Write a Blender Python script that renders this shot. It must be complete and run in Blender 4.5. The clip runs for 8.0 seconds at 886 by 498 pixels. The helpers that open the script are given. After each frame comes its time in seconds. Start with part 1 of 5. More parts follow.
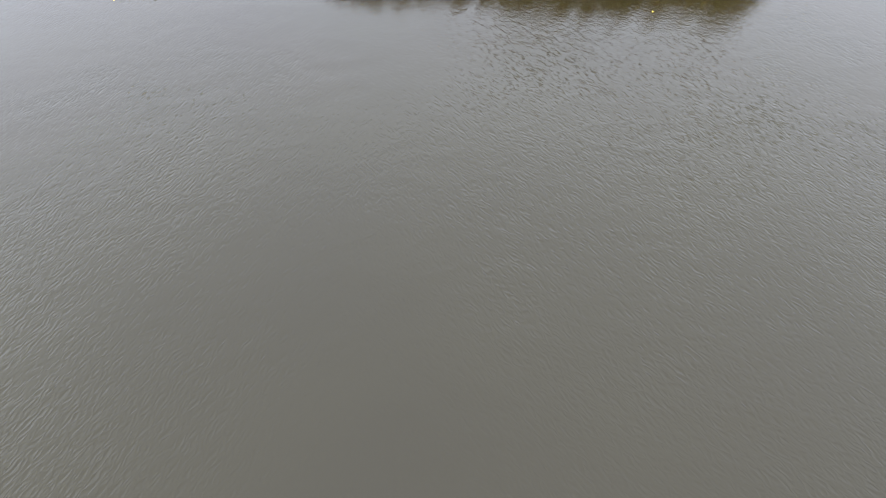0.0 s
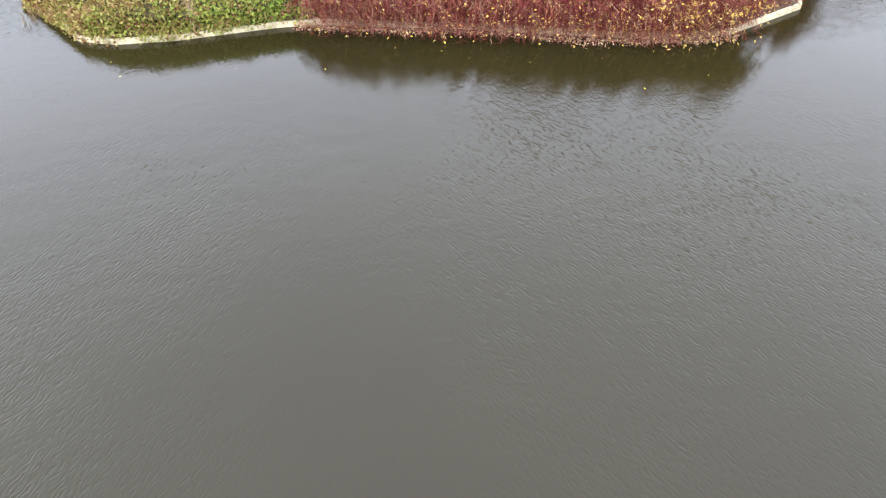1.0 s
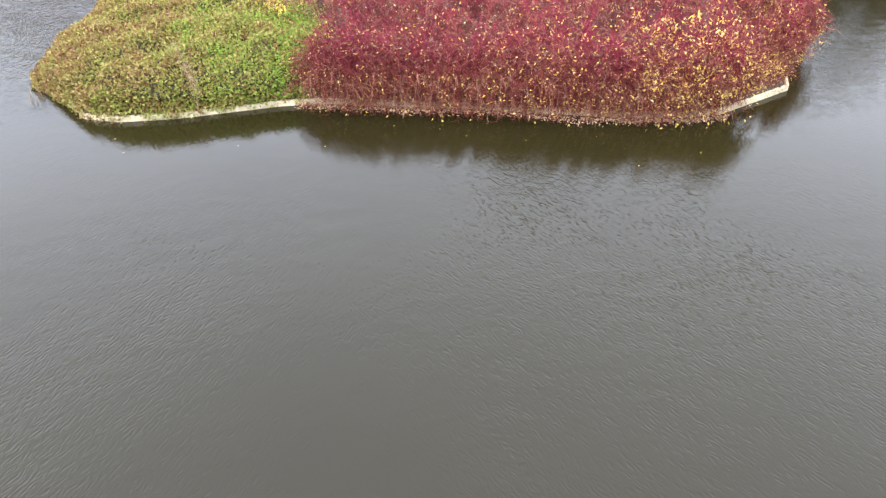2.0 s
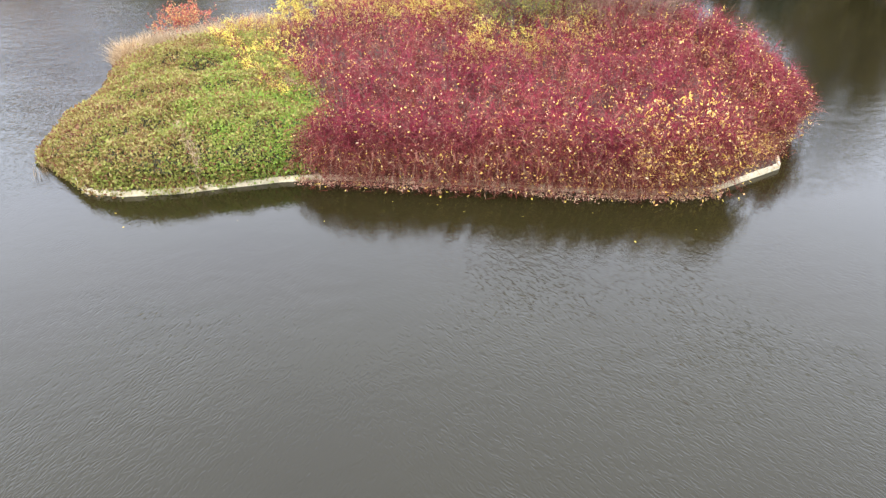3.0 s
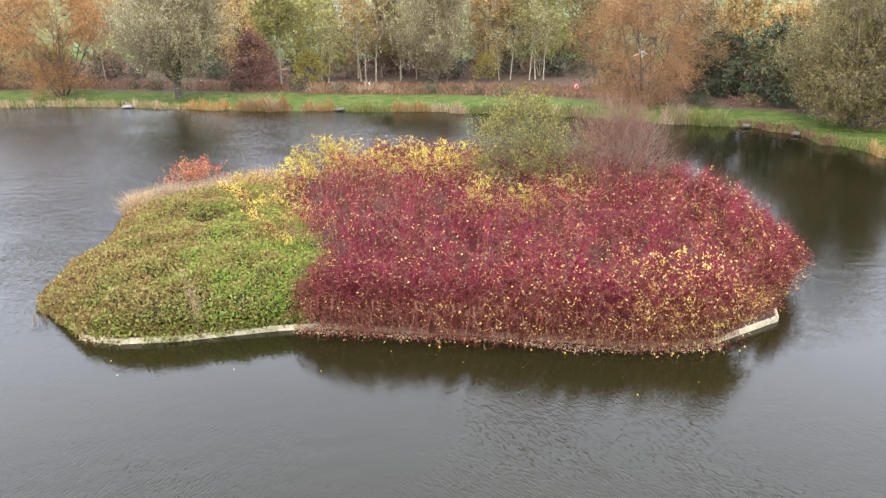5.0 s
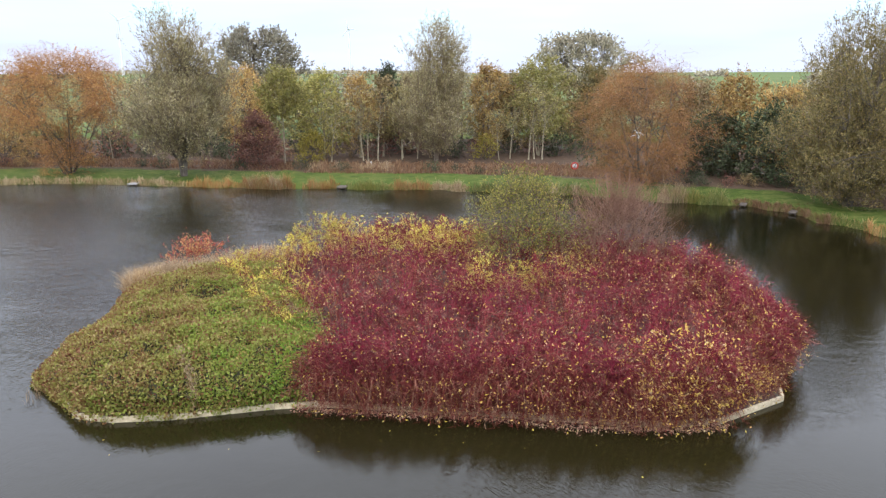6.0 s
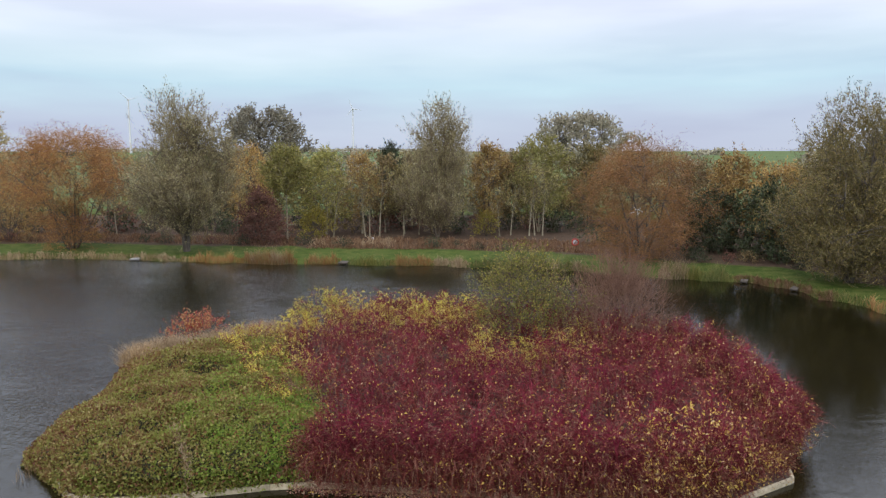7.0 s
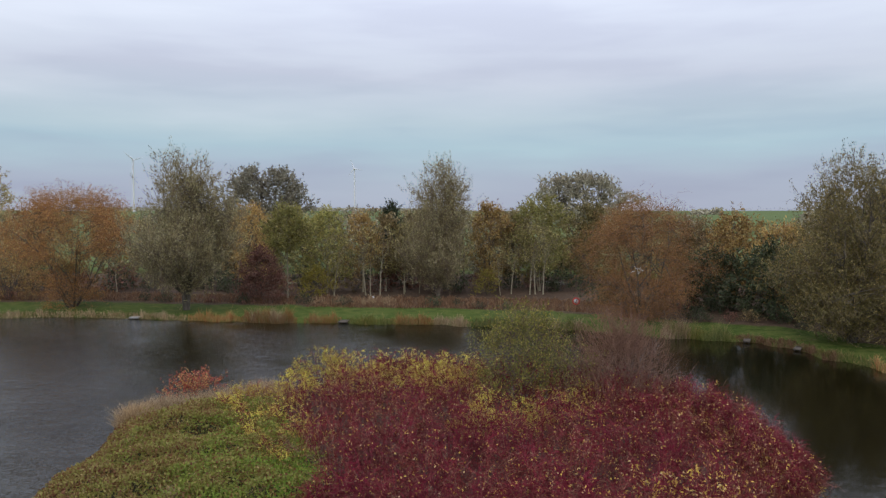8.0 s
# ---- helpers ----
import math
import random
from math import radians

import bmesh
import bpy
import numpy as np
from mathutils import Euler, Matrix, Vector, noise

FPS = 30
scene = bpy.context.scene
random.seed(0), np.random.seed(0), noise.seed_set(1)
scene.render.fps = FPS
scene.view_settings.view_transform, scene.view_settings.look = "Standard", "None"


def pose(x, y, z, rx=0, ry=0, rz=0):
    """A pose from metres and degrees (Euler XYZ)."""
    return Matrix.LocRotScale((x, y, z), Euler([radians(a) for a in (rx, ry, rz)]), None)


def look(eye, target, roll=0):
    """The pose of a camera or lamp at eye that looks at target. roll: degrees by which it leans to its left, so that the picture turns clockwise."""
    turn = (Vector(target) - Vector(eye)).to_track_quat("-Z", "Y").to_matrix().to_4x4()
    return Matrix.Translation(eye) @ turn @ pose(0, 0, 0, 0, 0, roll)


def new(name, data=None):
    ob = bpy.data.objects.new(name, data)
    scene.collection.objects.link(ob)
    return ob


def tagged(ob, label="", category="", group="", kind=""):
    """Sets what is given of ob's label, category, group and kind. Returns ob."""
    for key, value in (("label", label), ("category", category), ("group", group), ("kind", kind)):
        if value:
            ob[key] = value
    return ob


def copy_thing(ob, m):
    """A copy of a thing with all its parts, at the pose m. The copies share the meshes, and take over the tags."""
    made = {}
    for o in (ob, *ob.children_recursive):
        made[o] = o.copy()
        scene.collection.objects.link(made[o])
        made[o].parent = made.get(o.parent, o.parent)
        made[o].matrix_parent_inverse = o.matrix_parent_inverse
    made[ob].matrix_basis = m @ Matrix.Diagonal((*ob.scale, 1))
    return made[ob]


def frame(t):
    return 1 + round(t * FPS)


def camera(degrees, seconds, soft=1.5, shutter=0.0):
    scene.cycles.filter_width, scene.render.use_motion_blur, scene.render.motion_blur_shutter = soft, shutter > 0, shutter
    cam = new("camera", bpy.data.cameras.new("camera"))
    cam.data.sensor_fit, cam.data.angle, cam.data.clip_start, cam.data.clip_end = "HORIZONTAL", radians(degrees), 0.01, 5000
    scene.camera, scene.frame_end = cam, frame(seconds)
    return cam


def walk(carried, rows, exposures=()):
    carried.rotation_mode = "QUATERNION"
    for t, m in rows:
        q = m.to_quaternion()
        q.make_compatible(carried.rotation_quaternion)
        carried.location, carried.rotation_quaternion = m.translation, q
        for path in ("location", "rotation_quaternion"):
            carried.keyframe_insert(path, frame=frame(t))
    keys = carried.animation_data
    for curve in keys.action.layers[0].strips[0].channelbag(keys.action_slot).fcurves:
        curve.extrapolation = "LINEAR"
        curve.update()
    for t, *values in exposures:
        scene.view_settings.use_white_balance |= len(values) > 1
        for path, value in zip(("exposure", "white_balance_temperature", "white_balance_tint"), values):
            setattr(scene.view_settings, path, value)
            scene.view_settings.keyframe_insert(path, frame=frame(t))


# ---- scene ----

# ---------------------------------------------------------------- camera
EYE = (0.0, 0.0, 10.5)
cam = camera(62.65, 8.0, soft=1.3)
TILT = (
    (0.0, -0.17, -48.45, 1.50), (0.5, -0.204, -45.82, 1.416), (1.0, -0.253, -42.85, 1.312),
    (1.5, -0.303, -39.915, 1.208), (3.0, -0.372, -31.092, 0.807), (3.5, -0.330, -28.15, 0.66),
    (4.0, -0.300, -25.229, 0.55), (4.5, -0.265, -22.319, 0.458), (6.0, -0.158, -13.288, 0.189),
    (6.5, -0.104, -10.324, 0.127), (7.0, -0.047, -7.337, 0.07), (7.5, -0.015, -4.64, 0.03), (8.0, 0.0, -2.711, 0.0),
)
EXPOSURES = ((0.0, 1.02), (1.0, 0.98), (1.5, 0.94), (3.0, 0.86), (3.5, 0.86), (4.0, 0.84), (4.5, 0.78), (6.0, 0.0),
             (6.5, -0.5), (7.0, -0.73), (7.5, -1.07), (8.0, -1.17))
walk(cam, [(t, pose(*EYE, 90 + pitch, roll, yaw)) for t, yaw, pitch, roll in TILT], EXPOSURES)

# ---------------------------------------------------------------- sky and sun
SUN_ELEVATION, SUN_TURN = radians(38), radians(205)


def node(tree, kind, operation="", data_type="", blend_type="", vector_type="", attribute_name=""):
    n = tree.nodes.new(kind)
    if operation:
        n.operation = operation
    if data_type:
        n.data_type = data_type
    if blend_type:
        n.blend_type = blend_type
    if vector_type:
        n.vector_type = vector_type
    if attribute_name:
        n.attribute_name = attribute_name
    return n


def ramp(tree, stops, mode="LINEAR"):
    n = tree.nodes.new("ShaderNodeValToRGB")
    n.color_ramp.interpolation = mode
    el = n.color_ramp.elements
    while len(el) < len(stops):
        el.new(0.5)
    for e, (pos, col) in zip(el, stops):
        e.position = pos
        e.color = (*col, 1) if len(col) == 3 else col
    return n


world = bpy.data.worlds.new("overcast_sky")
scene.world = world
world.use_nodes = True
wt = world.node_tree
wt.nodes.clear()
w_out = node(wt, "ShaderNodeOutputWorld")
sky = node(wt, "ShaderNodeTexSky")
sky.sky_type, sky.sun_disc = "NISHITA", False
sky.sun_elevation, sky.sun_rotation = SUN_ELEVATION, SUN_TURN
bg_sky = node(wt, "ShaderNodeBackground")
bg_sky.inputs["Strength"].default_value = 0.12
wt.links.new(sky.outputs[0], bg_sky.inputs[0])
tc = node(wt, "ShaderNodeTexCoord")
sep = node(wt, "ShaderNodeSeparateXYZ")
wt.links.new(tc.outputs["Generated"], sep.inputs[0])
# cloud streaks: flattened noise, long along the horizon
mp = node(wt, "ShaderNodeMapping")
mp.inputs["Scale"].default_value = (1.6, 1.6, 11.0)
mp.inputs["Rotation"].default_value = (0.0, radians(1.5), 0.3)
wt.links.new(tc.outputs["Generated"], mp.inputs[0])
streak = node(wt, "ShaderNodeTexNoise")
streak.inputs["Scale"].default_value = 1.7
streak.inputs["Detail"].default_value = 4
streak.inputs["Roughness"].default_value = 0.5
wt.links.new(mp.outputs[0], streak.inputs["Vector"])
# height over the horizon, bent a little by the streaks
bend = node(wt, "ShaderNodeMath", operation="MULTIPLY_ADD")
wt.links.new(streak.outputs["Fac"], bend.inputs[0])
bend.inputs[1].default_value = 0.07
wt.links.new(sep.outputs["Z"], bend.inputs[2])
band = ramp(wt, (
    (0.0, (0.84, 0.88, 1.15)), (0.045, (0.95, 1.05, 1.34)), (0.085, (0.97, 1.12, 1.40)), (0.128, (1.02, 1.37, 1.58)),
    (0.16, (1.20, 1.47, 1.66)), (0.21, (1.47, 1.60, 1.86)), (0.31, (1.90, 2.06, 2.42)), (0.42, (2.62, 2.80, 3.26)), (0.7, (2.52, 2.68, 3.22)), (1.0, (2.16, 2.24, 2.84))))
wt.links.new(bend.outputs[0], band.inputs[0])
mottle = ramp(wt, ((0.34, (0.80, 0.78, 0.87)), (0.48, (0.97, 0.96, 0.99)), (0.56, (1.0, 1.0, 1.0)), (0.70, (1.14, 1.12, 1.09))))
wt.links.new(streak.outputs["Fac"], mottle.inputs[0])
cloud = node(wt, "ShaderNodeMix", data_type="RGBA", blend_type="MULTIPLY")
cloud.inputs["Factor"].default_value = 0.4
wt.links.new(band.outputs[0], cloud.inputs[6])
wt.links.new(mottle.outputs[0], cloud.inputs[7])
bg_cloud = node(wt, "ShaderNodeBackground")
bg_cloud.inputs["Strength"].default_value = 1.0
wt.links.new(cloud.outputs[2], bg_cloud.inputs[0])
w_mix = node(wt, "ShaderNodeMixShader")
w_mix.inputs[0].default_value = 0.9
wt.links.new(bg_sky.outputs[0], w_mix.inputs[1])
wt.links.new(bg_cloud.outputs[0], w_mix.inputs[2])
wt.links.new(w_mix.outputs[0], w_out.inputs[0])

sun = new("sun", bpy.data.lights.new("sun", "SUN"))
sun.data.energy, sun.data.angle, sun.data.color = 1.5, radians(12), (1.0, 0.95, 0.88)
sun.matrix_world = look((-12, -26, 31), (0, 0, 0))

# ---------------------------------------------------------------- materials


def material(name):
    m = bpy.data.materials.new(name)
    m.use_nodes = True
    t = m.node_tree
    b = t.nodes["Principled BSDF"]
    return m, t, b


def noise_fac(t, scale, detail=4, stretch=(1, 1, 1), rough=0.55, coords="Object"):
    c = node(t, "ShaderNodeTexCoord")
    mpn = node(t, "ShaderNodeMapping")
    mpn.inputs["Scale"].default_value = stretch
    t.links.new(c.outputs[coords], mpn.inputs[0])
    n = node(t, "ShaderNodeTexNoise")
    n.inputs["Scale"].default_value = scale
    n.inputs["Detail"].default_value = detail
    n.inputs["Roughness"].default_value = rough
    t.links.new(mpn.outputs[0], n.inputs["Vector"])
    return n.outputs["Fac"]


def mixed(t, fac, a, b, blend="MIX"):
    n = node(t, "ShaderNodeMix", data_type="RGBA", blend_type=blend)
    for sock, val in ((n.inputs["Factor"], fac), (n.inputs[6], a), (n.inputs[7], b)):
        if isinstance(val, bpy.types.NodeSocket):
            t.links.new(val, sock)
        elif isinstance(val, (int, float)):
            sock.default_value = val
        else:
            sock.default_value = (*val, 1)
    return n.outputs[2]


def leaf_material(name, stops, patch=0.8, patch_tint=(0.75, 0.7, 0.6), translucent=0.3, rough=0.55, vary=0.25):
    """Leaves and twigs whose colour changes from piece to piece, in patches and from plant to plant."""
    m, t, b = material(name)
    g = node(t, "ShaderNodeNewGeometry")
    r = ramp(t, stops)
    t.links.new(g.outputs["Random Per Island"], r.inputs[0])
    f = node(t, "ShaderNodeMapRange")
    f.inputs["From Min"].default_value, f.inputs["From Max"].default_value = 0.38, 0.66
    t.links.new(noise_fac(t, patch, 3), f.inputs["Value"])
    col = mixed(t, f.outputs[0], r.outputs[0], patch_tint, "MULTIPLY")
    info = node(t, "ShaderNodeObjectInfo")
    hsv = node(t, "ShaderNodeHueSaturation")
    v = node(t, "ShaderNodeMapRange")
    v.inputs["To Min"].default_value, v.inputs["To Max"].default_value = 1 - vary, 1 + vary
    t.links.new(info.outputs["Random"], v.inputs["Value"])
    t.links.new(v.outputs[0], hsv.inputs["Value"])
    t.links.new(col, hsv.inputs["Color"])
    b.inputs["Roughness"].default_value = rough
    b.inputs["Specular IOR Level"].default_value = 0.25
    t.links.new(hsv.outputs[0], b.inputs["Base Color"])
    if translucent:
        tr = node(t, "ShaderNodeBsdfTranslucent")
        t.links.new(hsv.outputs[0], tr.inputs["Color"])
        mx = node(t, "ShaderNodeMixShader")
        mx.inputs[0].default_value = translucent
        t.links.new(b.outputs[0], mx.inputs[1])
        t.links.new(tr.outputs[0], mx.inputs[2])
        t.links.new(mx.outputs[0], t.nodes["Material Output"].inputs[0])
    return m


def bark_material(name, dark, light, scale=9):
    m, t, b = material(name)
    f = noise_fac(t, scale, 6, (1, 1, 0.25))
    r = ramp(t, ((0.3, dark), (0.7, light)))
    t.links.new(f, r.inputs[0])
    t.links.new(r.outputs[0], b.inputs["Base Color"])
    b.inputs["Roughness"].default_value = 0.85
    bp = node(t, "ShaderNodeBump")
    bp.inputs["Strength"].default_value = 0.6
    bp.inputs["Distance"].default_value = 0.03
    t.links.new(f, bp.inputs["Height"])
    t.links.new(bp.outputs[0], b.inputs["Normal"])
    return m


BARK = bark_material("grey_brown_bark", (0.05, 0.04, 0.03), (0.17, 0.14, 0.11))
PALE_BARK = bark_material("pale_bark", (0.20, 0.17, 0.105), (0.45, 0.39, 0.265))
GREY_BARK = bark_material("weathered_grey_bark", (0.12, 0.115, 0.10), (0.30, 0.28, 0.25))
TWIG = bark_material("brown_twigs", (0.09, 0.06, 0.045), (0.2, 0.145, 0.1), 4)
ORANGE_TWIG = bark_material("orange_willow_twigs", (0.21, 0.098, 0.04), (0.40, 0.198, 0.085), 2)

# dogwood: stems dull brown-red below, vivid crimson in this year's growth above
m, t, b = material("crimson_dogwood_stems")
tcn = node(t, "ShaderNodeTexCoord")
sp = node(t, "ShaderNodeSeparateXYZ")
t.links.new(tcn.outputs["Object"], sp.inputs[0])
age = node(t, "ShaderNodeMapRange")
age.inputs["From Min"].default_value, age.inputs["From Max"].default_value = 0.7, 2.7
own = node(t, "ShaderNodeObjectInfo")
shift = node(t, "ShaderNodeMath", operation="MULTIPLY_ADD")
t.links.new(own.outputs["Random"], shift.inputs[0])
shift.inputs[1].default_value = -1.3
t.links.new(sp.outputs["Z"], shift.inputs[2])
lift = node(t, "ShaderNodeMath", operation="ADD")
t.links.new(shift.outputs[0], lift.inputs[0])
lift.inputs[1].default_value = 0.65
t.links.new(lift.outputs[0], age.inputs["Value"])
gn = node(t, "ShaderNodeNewGeometry")
young = ramp(t, ((0.0, (0.08, 0.006, 0.011)), (0.5, (0.245, 0.011, 0.041)), (0.84, (0.40, 0.028, 0.084)), (0.92, (0.31, 0.13, 0.085)), (1.0, (0.39, 0.25, 0.16))))
old = ramp(t, ((0.0, (0.07, 0.016, 0.013)), (0.42, (0.145, 0.024, 0.018)), (0.72, (0.23, 0.053, 0.036)), (0.85, (0.27, 0.13, 0.08)), (1.0, (0.38, 0.27, 0.17))))
t.links.new(gn.outputs["Random Per Island"], young.inputs[0])
t.links.new(gn.outputs["Random Per Island"], old.inputs[0])
stem_col = mixed(t, age.outputs[0], old.outputs[0], young.outputs[0])
inf = node(t, "ShaderNodeObjectInfo")
hs = node(t, "ShaderNodeHueSaturation")
hv = node(t, "ShaderNodeMapRange")
hv.inputs["To Min"].default_value, hv.inputs["To Max"].default_value = 0.7, 1.18
t.links.new(inf.outputs["Random"], hv.inputs["Value"])
t.links.new(hv.outputs[0], hs.inputs["Value"])
t.links.new(stem_col, hs.inputs["Color"])
t.links.new(hs.outputs[0], b.inputs["Base Color"])
b.inputs["Roughness"].default_value = 0.6
b.inputs["Specular IOR Level"].default_value = 0.12
DOGWOOD_STEM = m

YELLOW_LEAF = leaf_material("yellow_dogwood_leaves", ((0.0, (0.48, 0.2, 0.10)), (0.12, (0.62, 0.41, 0.11)), (0.6, (0.74, 0.56, 0.10)), (0.85, (0.74, 0.57, 0.22)), (1.0, (0.68, 0.52, 0.36))), 1.2, (0.95, 0.9, 0.8))
PALE_LEAF = leaf_material("faded_fallen_leaves", ((0.0, (0.30, 0.13, 0.10)), (0.35, (0.52, 0.30, 0.22)), (0.75, (0.68, 0.50, 0.33)), (1.0, (0.78, 0.62, 0.3))), 1.2, (0.9, 0.85, 0.8))
LIME_LEAF = leaf_material("golden_yellow_leaves", ((0.0, (0.56, 0.36, 0.09)), (0.3, (0.74, 0.61, 0.11)), (0.75, (0.58, 0.58, 0.11)), (1.0, (0.76, 0.63, 0.24))), 1.2, (0.95, 0.92, 0.75))
BRAMBLE_LEAF = leaf_material("bramble_leaves", ((0.0, (0.198, 0.067, 0.0352)), (0.1, (0.399, 0.208, 0.0817)), (0.2, (0.164, 0.249, 0.0372)), (0.55, (0.247, 0.373, 0.0517)), (0.85, (0.352, 0.464, 0.0724)), (1.0, (0.54, 0.411, 0.134))), 0.33, (1.0, 0.8, 0.7), 0.4)
t = BRAMBLE_LEAF.node_tree
tint = next(n for n in t.nodes if n.bl_idname == "ShaderNodeMix")
brown = ramp(t, ((0.0, (0.18, 0.06, 0.035)), (0.25, (0.36, 0.18, 0.08)), (0.5, (0.33, 0.26, 0.08)), (0.85, (0.43, 0.38, 0.10)), (1.0, (0.56, 0.42, 0.19))))
t.links.new(next(n for n in t.nodes if n.bl_idname == "ShaderNodeNewGeometry").outputs["Random Per Island"], brown.inputs[0])
tip = node(t, "ShaderNodeTexCoord")
tipx = node(t, "ShaderNodeSeparateXYZ")
t.links.new(tip.outputs["Object"], tipx.inputs[0])
turned = node(t, "ShaderNodeMath", operation="MULTIPLY_ADD")
t.links.new(tipx.outputs["X"], turned.inputs[0])
turned.inputs[1].default_value, turned.inputs[2].default_value = -0.105, -0.98
patchy = node(t, "ShaderNodeMath", operation="MULTIPLY_ADD")
t.links.new(noise_fac(t, 0.75, 4), patchy.inputs[0])
patchy.inputs[1].default_value = 2.2
t.links.new(turned.outputs[0], patchy.inputs[2])
share = node(t, "ShaderNodeMapRange")
share.inputs["From Min"].default_value, share.inputs["From Max"].default_value = 0.6, 1.5
t.links.new(patchy.outputs[0], share.inputs["Value"])
t.links.new(share.outputs[0], tint.inputs["Factor"])
tint.blend_type = "MIX"
t.links.new(brown.outputs[0], tint.inputs[7])
TAN_BLADE = leaf_material("dry_tan_grass_blades", ((0.0, (0.26, 0.175, 0.10)), (0.5, (0.45, 0.33, 0.20)), (1.0, (0.62, 0.49, 0.31))), 0.8, (0.9, 0.85, 0.75))
RUST_BLADE = leaf_material("rusty_reed_blades", ((0.0, (0.30, 0.12, 0.05)), (0.35, (0.50, 0.23, 0.09)), (0.65, (0.58, 0.38, 0.18)), (0.85, (0.36, 0.34, 0.12)), (1.0, (0.22, 0.27, 0.08))), 0.5, (0.9, 0.9, 0.7))
BRACKEN = leaf_material("dead_bracken_fronds", ((0.0, (0.135, 0.0743, 0.0405)), (0.6, (0.27, 0.149, 0.081)), (1.0, (0.459, 0.311, 0.176))), 0.4, (0.8, 0.75, 0.7))
GREEN_BLADE = leaf_material("green_reed_blades", ((0.0, (0.0907, 0.12, 0.0355)), (0.5, (0.181, 0.21, 0.0624)), (0.85, (0.284, 0.27, 0.0998)), (1.0, (0.394, 0.286, 0.15))), 0.5, (0.9, 0.8, 0.6))
GREY_WILLOW = leaf_material("grey_green_willow_leaves", ((0.0, (0.258, 0.215, 0.102)), (0.45, (0.494, 0.426, 0.221)), (0.8, (0.678, 0.611, 0.34)), (1.0, (0.78, 0.679, 0.363))), 0.75, (0.58, 0.52, 0.44))
OLIVE_WILLOW = leaf_material("olive_willow_leaves", ((0.0, (0.121, 0.104, 0.0377)), (0.45, (0.228, 0.196, 0.072)), (0.8, (0.36, 0.306, 0.122)), (1.0, (0.571, 0.424, 0.151))), 0.75, (0.58, 0.52, 0.44))
WILLOW_TWIG = bark_material("grey_brown_willow_twigs", (0.12, 0.09, 0.065), (0.28, 0.215, 0.16), 4)
ORANGE_WILLOW = leaf_material("orange_willow_leaves", ((0.0, (0.29, 0.14, 0.0478)), (0.5, (0.531, 0.273, 0.091)), (0.85, (0.662, 0.369, 0.126)), (1.0, (0.603, 0.457, 0.149))), 0.75, (0.58, 0.52, 0.44))
OLIVE = leaf_material("olive_autumn_leaves", ((0.0, (0.218, 0.187, 0.0879)), (0.5, (0.41, 0.372, 0.16)), (0.85, (0.617, 0.529, 0.21)), (1.0, (0.657, 0.576, 0.242))), 0.75, (0.58, 0.52, 0.44))
LIME_TREE = leaf_material("yellow_green_tree_leaves", ((0.0, (0.197, 0.194, 0.0627)), (0.5, (0.356, 0.347, 0.109)), (1.0, (0.554, 0.486, 0.154))), 0.75, (0.58, 0.52, 0.44))
BROWN = leaf_material("brown_autumn_leaves", ((0.0, (0.139, 0.11, 0.0535)), (0.5, (0.304, 0.234, 0.114)), (1.0, (0.528, 0.394, 0.179))), 0.75, (0.58, 0.52, 0.44))
HAZEL = leaf_material("yellow_hazel_leaves", ((0.0, (0.30, 0.24, 0.04)), (0.5, (0.48, 0.41, 0.07)), (1.0, (0.62, 0.50, 0.12))), 0.75, (0.6, 0.6, 0.5))
RUSSET = leaf_material("dark_russet_leaves", ((0.0, (0.149, 0.0708, 0.0561)), (0.5, (0.268, 0.129, 0.1)), (1.0, (0.42, 0.229, 0.156))), 0.75, (0.58, 0.52, 0.44))
# leaf colour of the evergreens, and shade painted onto the undergrowth shrubs
DARK = leaf_material("dark_evergreen_and_shade_leaves", ((0.0, (0.0317, 0.0488, 0.0244)), (0.5, (0.072, 0.0964, 0.0488)), (1.0, (0.145, 0.177, 0.0805))), 0.75, (0.58, 0.52, 0.44), 0.1)
DEEP = leaf_material("deep_grey_green_leaves", ((0.0, (0.209, 0.199, 0.149)), (0.5, (0.439, 0.419, 0.309)), (1.0, (0.74, 0.683, 0.5))), 0.75, (0.58, 0.52, 0.44))
SALLOW = leaf_material("sallow_leaves", ((0.0, (0.12, 0.13, 0.03)), (0.5, (0.21, 0.215, 0.05)), (0.8, (0.33, 0.30, 0.07)), (1.0, (0.50, 0.39, 0.10))), 0.6, (0.85, 0.8, 0.7))
FLAME = leaf_material("flame_red_leaves", ((0.0, (0.36, 0.05, 0.045)), (0.5, (0.48, 0.12, 0.075)), (0.75, (0.60, 0.30, 0.11)), (1.0, (0.68, 0.52, 0.2))), 0.9, (0.9, 0.8, 0.8))
MAUVE_TWIG = bark_material("mauve_brown_twigs", (0.17, 0.085, 0.055), (0.33, 0.19, 0.12), 3)
MAUVE_BUD = leaf_material("mauve_buds", ((0.0, (0.2, 0.08, 0.08)), (1.0, (0.33, 0.2, 0.13))), 0.6, (0.9, 0.85, 0.8))
GOLD = leaf_material("golden_brown_leaves", ((0.0, (0.297, 0.177, 0.0732)), (0.5, (0.536, 0.351, 0.131)), (1.0, (0.736, 0.56, 0.2))), 0.75, (0.58, 0.52, 0.44))

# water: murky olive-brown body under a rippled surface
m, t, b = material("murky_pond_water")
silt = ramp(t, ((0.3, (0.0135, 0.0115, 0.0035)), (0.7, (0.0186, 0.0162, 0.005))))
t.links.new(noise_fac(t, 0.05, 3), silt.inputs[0])
